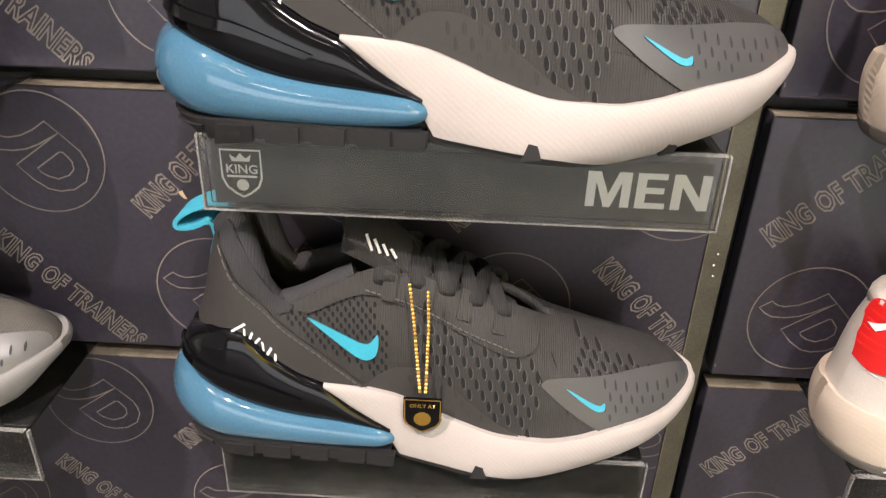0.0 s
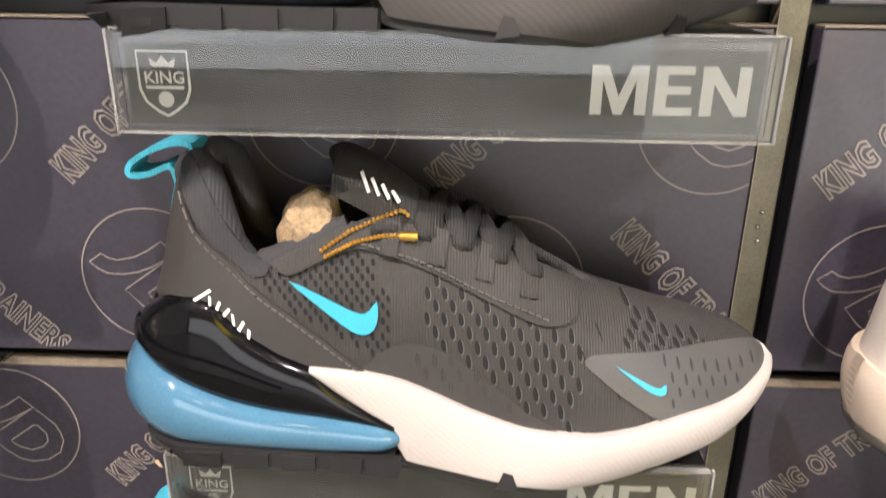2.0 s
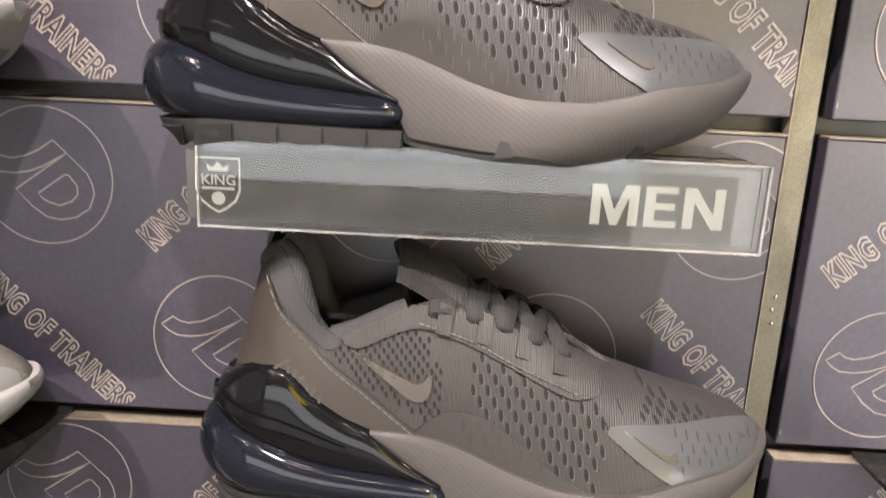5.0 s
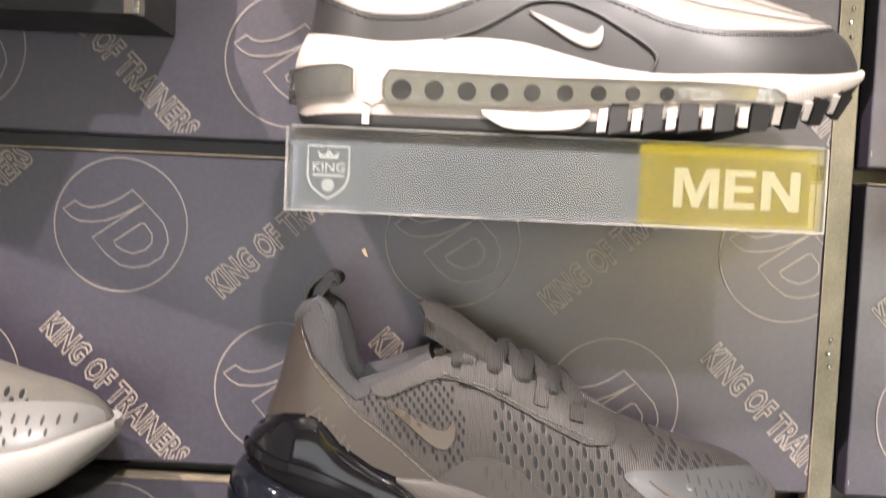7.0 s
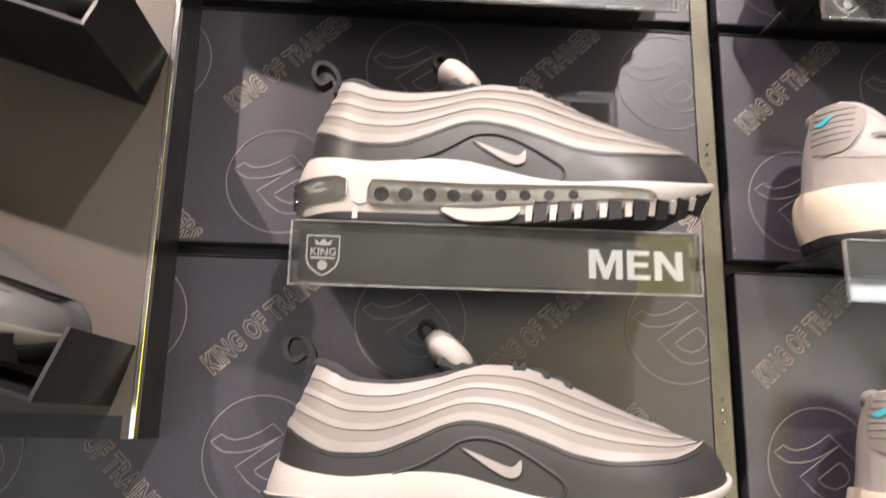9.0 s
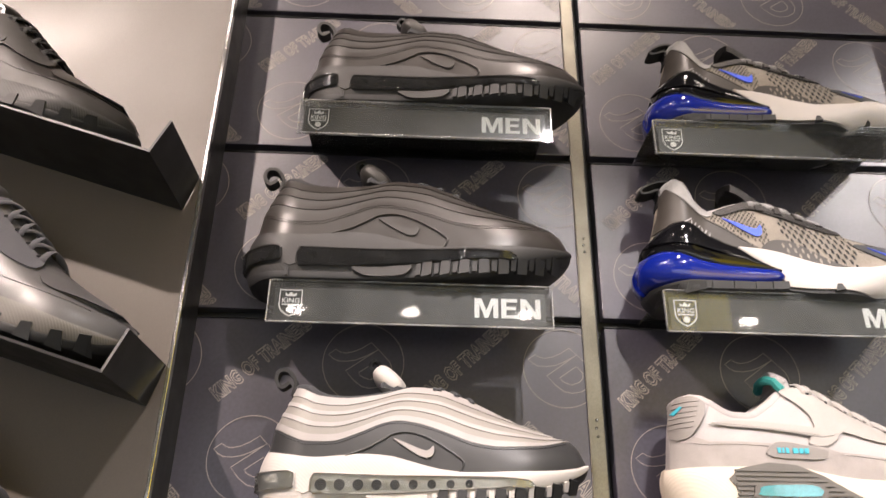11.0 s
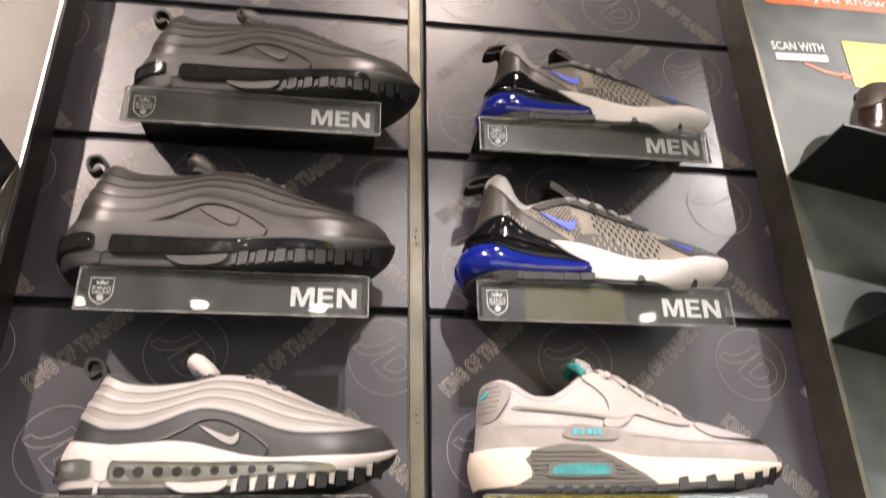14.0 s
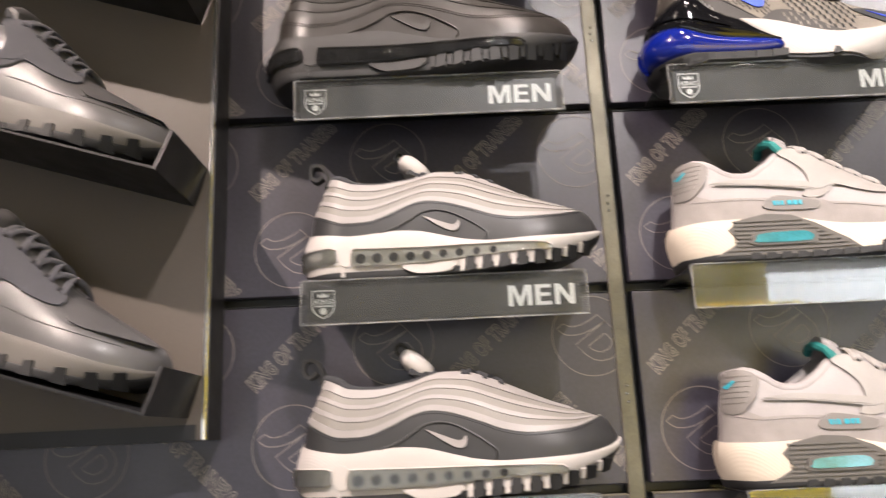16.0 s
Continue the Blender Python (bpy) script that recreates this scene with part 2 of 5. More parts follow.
def panel_print(x0, x1):
    """The print of one panel, whose lower edge is z = 0."""
    bm = bmesh.new()
    step = 0.1965
    for k in range(-5, 7):
        x = -0.248 + k * step
        if x0 - 0.1 < x < x1 + 0.1:
            emblem(bm, x, 0.148, 0.0395, 0.0009)
            add_text(bm, "KING OF TRAINERS", x, 0, 0.0495, 0.1160, 0.0155, radians(-44.5), outline=0.034)
        x += step / 2
        if x0 - 0.1 < x < x1 + 0.1:
            emblem(bm, x, 0.0545, 0.0395, 0.0009)
            add_text(bm, "KING OF TRAINERS", x - 0.001, 0, 0.1515, 0.1135, 0.0158, radians(43), outline=0.034)
    for co, no in (((x0, 0, 0), (-1, 0, 0)), ((x1, 0, 0), (1, 0, 0)), ((0, 0, 0.009), (0, 0, -1)), ((0, 0, PITCH - 0.004), (0, 0, 1))):
        bmesh.ops.bisect_plane(bm, geom=bm.verts[:] + bm.edges[:] + bm.faces[:], plane_co=co, plane_no=no, clear_outer=True)
    me = bpy.data.meshes.new("print")
    bm.to_mesh(me), bm.free()
    me.materials.append(PRINT)
    return me


wall = tagged(boxed("wall_display", (-1.6, 2.0, 0.016, 0.12, 0, 3.5), SLOT), "dark slotted display wall clad in printed navy panels", "wall", kind="structure")
for x0, x1 in ((-0.95, 0.1665), (0.1885, 1.25)):
    ink = panel_print(x0 + 0.001, x1 - 0.001)
    slab = None
    for n in range(-1, 10):
        if slab is None:
            p = boxed("panel", (x0, x1, 0.0006, 0.015, 0.0065, PITCH - 0.0035), LAMINATE, wall, "navy laminate panel with silver line print", 0.0012)
            slab = p.data
        else:
            p = new("panel", slab)
            p.parent = wall
            tagged(p, "navy laminate panel with silver line print")
        p.location.z = seam(n)
        q = new("print", ink)
        q.parent = p
# thin lip along each slot: pale below row 5, dark slot metal above
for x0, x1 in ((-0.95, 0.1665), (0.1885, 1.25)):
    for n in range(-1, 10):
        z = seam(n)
        boxed("lip", (x0, x1, -0.0004, 0.0125, z - 0.0034, z - 0.0025), EDGE if n < 5 else SLOT, wall, "pale panel edge" if n < 5 else "")
boxed("upright", (0.1675, 0.1825, 0.004, 0.0155, 0.2, 2.9), UPRIGHT, wall, "bronze-grey metal upright strip", 0.001)
bm = bmesh.new()
box(bm, 0.1663, 0.1669, -0.0003, 0.01, 0.4, 2.75)
part("edge_trim", bm, EDGE, wall, "thin pale edge line", smooth=False)
screw = None
for n in range(0, 9):
    for dx, dz in ((0, 0.086), (-0.001, 0.094), (0.0, 0.102)):
        if screw is None:
            bm = bmesh.new()
            bmesh.ops.create_uvsphere(bm, u_segments=8, v_segments=5, radius=0.0014)
            q = part("screw", bm, CHROME, wall, "small steel screw head")
            screw = q.data
        else:
            q = new("screw", screw)
            q.parent = wall
        q.location = (0.1755 + dx, 0.0036, seam(n) + dz - 0.0035)


# ---- clear shelves with sign holders ----
def tick_shape(x, z, w, h):
    pts = [(0, 0.95), (0.25, 0.60), (0.45, 0.34), (0.68, 0.08), (0.84, 0.0), (0.96, 0.10), (1.0, 0.33), (0.985, 0.60), (0.90, 0.42), (0.80, 0.36), (0.60, 0.49), (0.30, 0.73)]
    return [(x + a * w, z + b * h) for a, b in pts]


LETTER_M = [(0, 0), (0, 1), (0.27, 1), (0.46, 0.38), (0.65, 1), (0.92, 1), (0.92, 0), (0.73, 0), (0.73, 0.70), (0.53, 0), (0.39, 0), (0.19, 0.70), (0.19, 0)]
LETTER_E = [(0, 0), (0, 1), (0.62, 1), (0.62, 0.83), (0.2, 0.83), (0.2, 0.60), (0.58, 0.60), (0.58, 0.43), (0.2, 0.43), (0.2, 0.17), (0.63, 0.17), (0.63, 0)]
LETTER_N = [(0, 0), (0, 1), (0.22, 1), (0.58, 0.36), (0.58, 1), (0.78, 1), (0.78, 0), (0.57, 0), (0.2, 0.65), (0.2, 0)]


def shelf_sign(parent, x0, z0, shift=0.0, word=0.0):
    """Dark card with a shield at one end and a word at the other."""
    y = -0.0838
    card = boxed("sign_card", (x0 + 0.003 + shift, x0 + 0.246 + shift * 0.6, -0.0834, -0.0826, z0 + 0.0025, z0 + 0.0335), CARD, parent, "charcoal printed sign card")
    bm = bmesh.new()
    cx, cz, s = x0 + 0.0175 + shift, z0 + 0.0185, 0.0098
    shield = [(-1, 1.22), (1, 1.22), (1, -0.25), (0.8, -0.75), (0.35, -1.12), (0, -1.3), (-0.35, -1.12), (-0.8, -0.75), (-1, -0.25)]
    ribbon(bm, [(cx + a * s, cz + b * s) for a, b in shield], 0.0011, True, y)
    add_text(bm, "KING", cx, y, cz + 0.0022, 0.0158, 0.0046)
    crown = [(-0.45, 0.62), (-0.55, 1.0), (-0.25, 0.78), (0, 1.06), (0.25, 0.78), (0.55, 1.0), (0.45, 0.62)]
    f = [bm.verts.new((cx + a * s, y, cz + b * s)) for a, b in crown]
    bm.faces.new(f)
    ribbon(bm, [(cx - 0.0075, cz - 0.0018), (cx + 0.0075, cz - 0.0018)], 0.0012, False, y)
    disc = [bm.verts.new((cx + 0.0031 * math.cos(a), y, cz - 0.0064 + 0.0031 * math.sin(a))) for a in np.linspace(0, 2 * math.pi, 20, endpoint=False)]
    bm.faces.new(disc)
    part("shield_print", bm, WHITE_INK, card, "white shield emblem", smooth=False)
    bm = bmesh.new()
    left, k = x0 + 0.1817 + word + shift * 0.6, 0.0595 / 2.57
    for dx, letter in ((0, LETTER_M), (1.04, LETTER_E), (1.79, LETTER_N)):
        bm.faces.new([bm.verts.new((left + (dx + a) * k, y, z0 + 0.0092 + b * 0.0186)) for a, b in letter])
    part("word_print", bm, WHITE_INK, card, "white printed word", smooth=False)


def clear_shelf(cx, n, sign=True, shift=0.0, word=0.0, dz=0.0):
    z1, z0, x0, x1 = seam(n) + 0.0005 + dz, seam(n) - 0.0365 + dz, cx - 0.125, cx + 0.125
    sh = empty("acrylic_shelf", "clear acrylic shoe shelf with " + ("a dark sign reading men" if sign else "an empty sign pocket"), "shelf", "acrylic shelves on the wall")
    boxed("top_plate", (x0, x1, -0.0805, 0.0155, z1 - 0.001, z1 + 0.0018), ACRYLIC, sh, "", 0.0006)
    boxed("front_plate", (x0 - 0.0015, x1 + 0.0015, -0.0872, -0.0846, z0, z1 + 0.0018), ACRYLIC, sh, "", 0.0006)
    boxed("back_plate", (x0, x1, -0.0824, -0.0806, z0 + 0.001, z1 + 0.0018), ACRYLIC, sh, "", 0.0005)
    # whitish strips put the bright edge highlight of the acrylic into the colour
    bm = bmesh.new()
    for dims in ((x0 - 0.0015, x1 + 0.0015, -0.0874, -0.0844, z0 - 0.0008, z0 + 0.0003), (x0 - 0.0023, x0 - 0.0012, -0.0874, -0.0844, z0 - 0.0008, z1 + 0.002), (x1 + 0.0012, x1 + 0.0023, -0.0874, -0.0844, z0 - 0.0008, z1 + 0.002), (x0, x1, -0.0876, -0.0846, z1 + 0.0018, z1 + 0.0026)):
        box(bm, *dims)
    part("polished_edge", bm, ACRYLIC_EDGE, sh, "pale strips painted as the highlight along the plate edges", smooth=False)
    if sign:
        shelf_sign(sh, x0, z0, shift, word)
    return sh


for n, cx in ((0, 0.002), (1, 0.011), (2, 0.012), (3, -0.002), (4, -0.005), (5, 0.0), (6, -0.006), (7, 0.002)):
    clear_shelf(cx, n, shift=-0.011 if n == 3 else 0.0, word=0.005 if n == 1 else 0.0, dz=DROOP.get(n, 0))
for n, cx in ((0, 0.376), (1, 0.36), (2, 0.362), (4, 0.372), (5, 0.348), (6, 0.35), (7, 0.36)):
    clear_shelf(cx, n, n > 5 or n == 4, dz=DROOP_B.get(n, 0))
for n in range(0, 4):
    clear_shelf(-0.37, n, n < 3)


# ---- shoes ----
class Form:
    """A shoe's outside: x from heel to toe, the near side at -y, z up."""

    def __init__(self, length, heel, toe, low, high, width, mouth_, lean=2.0):
        self.L, self.heel, self.toe = length, curve(heel), curve(toe)
        self.low, self.high, self.width, self.mouth, self.lean = curve(low), curve(high), curve(width), curve(mouth_), lean

    def u(self, x, z):
        a, b = self.heel(z), self.toe(z)
        return min(max((x - a) / (b - a), 0.0), 1.0)

    def half(self, u, t):
        e = 1.0
        if u < 0.12:
            e = math.sqrt(max(1 - (1 - u / 0.12) ** 2, 0))
        if u > 0.72:
            e *= math.sqrt(max(1 - ((u - 0.72) / 0.28) ** 2.2, 0))
        t = min(max(t, 0.0), 1.0)
        return self.width(u) * e * math.sqrt(max(1 - self.mouth(u) * t ** self.lean, 0))

    def side(self, x, z):
        u = self.u(x, z)
        lo, hi = self.low(u), self.high(u)
        return -self.half(u, (z - lo) / (hi - lo))

    def at(self, u, t):
        lo, hi = self.low(u), self.high(u)
        z = lo + (hi - lo) * t
        a, b = self.heel(z), self.toe(z)
        return Vector((a + u * (b - a), -self.half(u, t), z))

    def lifted(self, x, z, off):
        e = 0.0008
        y = self.side(x, z)
        n = Vector((self.side(x + e, z) - self.side(x - e, z), -2 * e, self.side(x, z + e) - self.side(x, z - e)))
        n.x, n.z = max(min(n.x, 6 * e), -6 * e), max(min(n.z, 6 * e), -6 * e)
        n.normalize()
        return Vector((x, y, z)) + n * off


US = [0, 0.003, 0.01, 0.022, 0.04, 0.065, 0.095, 0.13] + list(np.linspace(0.165, 0.80, 26)) + [0.83, 0.86, 0.89, 0.915, 0.935, 0.955, 0.97, 0.983, 0.992, 0.998, 1.0]


def shell(form, mat, parent, name="upper", label="", t1=1.0, rows=16, thick=0.005):
    """The upper: two sides that meet at heel and toe, open at the collar, with thickness."""
    bm = bmesh.new()
    grid = {}
    for i, u in enumerate(US):
        for j in range(rows + 1):
            t = j / rows * t1
            p = form.at(u, math.sin(t * math.pi / 2) if form.mouth(u) > 0.9 else t)
            for s in (1, -1):
                grid[i, j, s] = bm.verts.new((p.x, p.y * s, p.z))
    for i in range(len(US) - 1):
        for j in range(rows):
            a, b, c, d = (grid[k + (1,)] for k in ((i, j), (i + 1, j), (i + 1, j + 1), (i, j + 1)))
            bm.faces.new((a, b, c, d))
            a, b, c, d = (grid[k + (-1,)] for k in ((i, j), (i + 1, j), (i + 1, j + 1), (i, j + 1)))
            bm.faces.new((d, c, b, a))
    bmesh.ops.remove_doubles(bm, verts=bm.verts, dist=0.0002)
    ob = part(name, bm, mat, parent, label)
    so = ob.modifiers.new("thickness", "SOLIDIFY")
    so.thickness, so.offset = thick, -1
    return ob


def band(form, x0, x1, lo, hi, mat, parent, name, label="", off=0.003, bulge=0.0, steps=44, rows=8, round0=0.0, round1=0.0):
    """A solid that follows the shoe's outline between two heights."""
    bm = bmesh.new()
    xs = [x0 + (x1 - x0) * (0.5 - 0.5 * math.cos(math.pi * k / steps)) for k in range(steps + 1)]
    rings = []
    for x in xs:
        a, b = lo(x), hi(x)
        k = 1.0
        if round0 and x - x0 < round0:
            k = math.sqrt(max(1 - (1 - (x - x0) / round0) ** 2, 0.0004))
        if round1 and x1 - x < round1:
            k = math.sqrt(max(1 - (1 - (x1 - x) / round1) ** 2, 0.0004))
        m, h = (a + b) / 2, (b - a) / 2 * k
        near, far = [], []
        for j in range(rows + 1):
            s = -1 + 2 * j / rows
            z = m + h * s
            xx = max(x, form.heel(z) + 0.0001)
            xx = min(xx, form.toe(z) - 0.0001)
            p = form.lifted(xx, z, off + bulge * math.sqrt(max(1 - s * s, 0)) * k)
            p.y = min(p.y, -0.0002)
            near.append(bm.verts.new(p))
            far.append(bm.verts.new((p.x, -p.y, p.z)))
        rings.append(near + far[::-1])
    n = len(rings[0])
    for a, b in zip(rings, rings[1:]):
        for k in range(n):
            bm.faces.new((a[k], b[k], b[(k + 1) % n], a[(k + 1) % n]))
    bm.faces.new(rings[0]), bm.faces.new(rings[-1][::-1])
    return part(name, bm, mat, parent, label)


def overlay(form, poly, off, mat, parent, name, label="", thick=0.0012, cell=0.005, smooth=0):
    """A piece cut to an outline in side view and laid on the shoe's near side."""
    if smooth:
        poly = smooth_loop(poly, smooth)
    bm = bmesh.new()
    f = bm.faces.new([bm.verts.new((x, 0, z)) for x, z in poly])
    bm.normal_update()
    if f.normal.y > 0:
        f.normal_flip()
    xs, zs = [p[0] for p in poly], [p[1] for p in poly]
    cuts = list(np.arange(min(xs) + cell, max(xs), cell))
    cuts += [x for x in np.arange(-0.004, 0.03, 0.0017) if min(xs) < x < max(xs)] + [x for x in np.arange(form.L - 0.03, form.L, 0.0017) if min(xs) < x < max(xs)]
    for x in cuts:
        bmesh.ops.bisect_plane(bm, geom=bm.verts[:] + bm.edges[:] + bm.faces[:], plane_co=(x, 0, 0), plane_no=(1, 0, 0))
    for z in np.arange(min(zs) + cell, max(zs), cell):
        bmesh.ops.bisect_plane(bm, geom=bm.verts[:] + bm.edges[:] + bm.faces[:], plane_co=(0, 0, z), plane_no=(0, 0, 1))
    rim = [e for e in bm.edges if len(e.link_faces) == 1]
    ex = bmesh.ops.extrude_edge_only(bm, edges=rim)
    low = {v for v in ex["geom"] if isinstance(v, bmesh.types.BMVert)}
    for v in bm.verts:
        v.co = form.lifted(v.co.x, v.co.z, off - thick if v in low else off)
    return part(name, bm, mat, parent, label)


def holes(form, test, px, pz, w, h, off, mat, parent, x0, x1, z0, z1, lean=0.0, name="perforation", lip=None):
    """Rows of small flat slits, staggered, where test(x, z) holds; lip: a paler colour painted as the light on their
    front edge.
    """
    bm, rim = bmesh.new(), bmesh.new()
    rows = int((z1 - z0) / pz) + 1
    for r in range(rows):
        z = z0 + r * pz
        for c in range(int((x1 - x0) / px) + 1):
            x = x0 + (c + 0.5 * (r % 2)) * px + lean * (z - z0)
            if not test(x, z):
                continue
            vs = []
            for k in range(8):
                a = 2 * math.pi * k / 8
                dx, dz = w / 2 * math.cos(a), h / 2 * math.sin(a)
                vs.append(bm.verts.new(form.lifted(x + dx + lean * dz - 0.12 * dz, z + dz, off)))
            bm.faces.new(vs)
            if lip:
                rim.faces.new([rim.verts.new(form.lifted(x + w * 0.22 + w * 0.55 * math.cos(a) + (lean - 0.12) * h * 0.5 * math.sin(a), z - h * 0.08 + h * 0.54 * math.sin(a), off - 0.00012)) for a in np.linspace(0, 2 * math.pi, 8, endpoint=False)])
    if lip:
        tagged(part(name + "_lip", rim, lip, parent), kind="stuff")
    else:
        rim.free()
    ob = part(name, bm, mat, parent, "rows of small dark slits")
    return tagged(ob, kind="stuff")


def stitch(form, pts, off, mat, parent, name="stitching", r=0.0005):
    bm = bmesh.new()
    c = curve(pts) if all(b[0] > a[0] for a, b in zip(pts, pts[1:])) else None
    x0, x1 = pts[0][0], pts[-1][0]
    n = int(abs(x1 - x0) / 0.0032) + 1
    for k in range(n):
        a, b = x0 + (x1 - x0) * (k + 0.12) / n, x0 + (x1 - x0) * (k + 0.85) / n
        tube(bm, [form.lifted(q, c(q), off) for q in (a, (a + b) / 2, b)], r, 5)
    return part(name, bm, mat, parent)


def collar(form, u1, mat, parent, r=0.006, drop=0.003, name="collar_padding", label=""):
    """A padded roll round the mouth of the shoe."""
    us = [u for u in US if u <= u1]
    near = [form.at(u, 1.0) for u in us]
    pts = [Vector((p.x, p.y + r * 0.75, p.z - drop)) for p in near[::-1] if p.y < -r]
    pts = pts + [Vector((p.x, -p.y, p.z)) for p in pts[::-1]]
    bm = bmesh.new()
    tube(bm, pts, r, 10)
    return part(name, bm, mat, parent, label)


def tongue(form, x0, x1, wide, tip, mat, parent, label="", lift=0.003, thick=0.006, line=None):
    """The tongue under the laces, with its free end standing up at the mouth."""
    bm = bmesh.new()
    drawn = line
    line = [Vector((x, 0, form.high(form.u(x, form.high(x / form.L))) + lift)) for x in np.linspace(x1, x0, 10)]
    a, b = line[-1], Vector((tip[0], 0, tip[1]))
    line = [Vector((x, 0, z)) for x, z in drawn] if drawn else line + [a.lerp(b, s) + Vector((0.006 * math.sin(s * math.pi), 0, 0.002 * math.sin(s * math.pi))) for s in (0.25, 0.5, 0.75, 0.92, 1.0)]
    rows = []
    for k, p in enumerate(line):
        s = k / (len(line) - 1)
        w = wide * (0.55 + 0.5 * min(s * 1.5, 1)) * (1.0 if k < len(line) - 1 else 0.8)
        d = (line[min(k + 1, len(line) - 1)] - line[max(k - 1, 0)]).normalized()
        n = Vector((d.z, 0, -d.x))
        n = -n if n.z < 0 else n
        rows.append([bm.verts.new(p + Vector((0, y * w, 0)) - n * (y * y) * 0.009 - (n * thick if side else Vector())) for side in (0, 1) for y in ((-1, -0.75, -0.4, 0, 0.4, 0.75, 1) if not side else (1, 0.75, 0.4, 0, -0.4, -0.75, -1))])
    m = len(rows[0])
    for a, b in zip(rows, rows[1:]):
        for k in range(m):
            bm.faces.new((a[k], a[(k + 1) % m], b[(k + 1) % m], b[k]))
    bm.faces.new(rows[0][::-1]), bm.faces.new(rows[-1])
    bmesh.ops.recalc_face_normals(bm, faces=bm.faces)
    return part("tongue", bm, mat, parent, label)


def laces(form, stations, drop, mat, parent, r=0.0034, flat=0.35, arch=0.008):
    """Flat laces that cross between the eyelets, and the first bar straight over the tongue."""
    def end(x, side):
        z = form.high(form.u(x, form.high(x / form.L)))
        p = form.lifted(x, z - drop, 0.003)
        return Vector((p.x, p.y * side, p.z))

    def strand(x0, x1, side, lift):
        p, q = end(x0, side), end(x1, -side)
        m = Vector(((x0 + x1) / 2, 0, form.high(form.u((x0 + x1) / 2, form.high((x0 + x1) / 2 / form.L))) + arch + lift))
        out = Vector((0, 0.003 * side, -0.006))
        pts = [p + out, p, p.lerp(m, 0.4) + Vector((0, 0, 0.0035)), p.lerp(m, 0.75) + Vector((0, 0, 0.0025)), m, q.lerp(m, 0.75) + Vector((0, 0, 0.0025)), q.lerp(m, 0.4) + Vector((0, 0, 0.0035)), q, q + Vector((0, -0.003 * side, -0.006))]
        bm = bmesh.new()
        tube(bm, [tuple(v) for v in bezier_pts(pts, 3)], r, 8, flat)
        part("lace", bm, mat, parent)
    strand(stations[0] - 0.004, stations[0] - 0.004, 1, 0.0)
    for a, b in zip(stations, stations[1:]):
        strand(a, b, 1, 0.0012)
        strand(b, a, 1, 0.0)


def pull_loop(pts, wide, mat, parent, label="", thick=0.0012):
    """A strap loop: a line in side view, given a width across."""
    bm = bmesh.new()
    rows = []
    n = len(pts)
    for i, (x, z) in enumerate(pts):
        a, b = Vector(pts[max(i - 1, 0)]), Vector(pts[min(i + 1, n - 1)])
        d = (b - a).normalized() * thick
        rows.append([bm.verts.new((x + ox, y, z + oz)) for ox, oz, y in ((-d.y, d.x, -wide), (d.y, -d.x, -wide), (d.y, -d.x, wide), (-d.y, d.x, wide))])
    for a, b in zip(rows, rows[1:]):
        for k in range(4):
            bm.faces.new((a[k], a[(k + 1) % 4], b[(k + 1) % 4], b[k]))
    bm.faces.new(rows[0][::-1]), bm.faces.new(rows[-1])
    bmesh.ops.recalc_face_normals(bm, faces=bm.faces)
    return part("pull_tab", bm, mat, parent, label)


def bezier_pts(pts, steps=6):
    out = []
    p = [Vector(q) for q in pts]
    for i in range(len(p) - 1):
        a, b, c, d = p[max(i - 1, 0)], p[i], p[i + 1], p[min(i + 2, len(p) - 1)]
        for k in range(steps):
            s = k / steps
            out.append(tuple(0.5 * (2 * b + (c - a) * s + (2 * a - 5 * b + 4 * c - d) * s * s + (3 * b - a - 3 * c + d) * s ** 3)))
    return out + [tuple(p[-1])]


# flat faces in this near-black stand in for the shade inside holes
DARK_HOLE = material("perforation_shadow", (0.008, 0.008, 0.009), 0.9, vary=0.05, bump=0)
LINING = material("dark_knit_lining", (0.035, 0.036, 0.04), 0.85, rib=700, axis="X", bump=0.4, depth=0.0004)


def step(s):
    s = min(max(s, 0.0), 1.0)
    return s * s * (3 - 2 * s)


def settle(shoe, sag):
    """Lets the whole shoe sink at toe and collar by sag(x, z)."""
    for o in shoe.children_recursive:
        for v in o.data.vertices:
            dx, dz = sag(v.co.x, v.co.z)
            v.co.x += dx
            v.co.z -= dz
    return shoe


SAG_TOP = curve([(0.0, 0.009), (0.06, 0.009), (0.10, 0.009), (0.15, 0.008), (0.20, 0.012), (0.24, 0.004), (0.28, 0.0), (0.32, 0.0)])


def run_sag(x, z):
    toe = 0.009 * step((x - 0.19) / 0.10) + 0.0055 * step((z - 0.035) / 0.03) * step((x - 0.20) / 0.08)
    return 0.009 * step((z - 0.05) / 0.05) * (1 - step(x / 0.09)), SAG_TOP(x) * step((z - 0.060) / 0.06) + toe


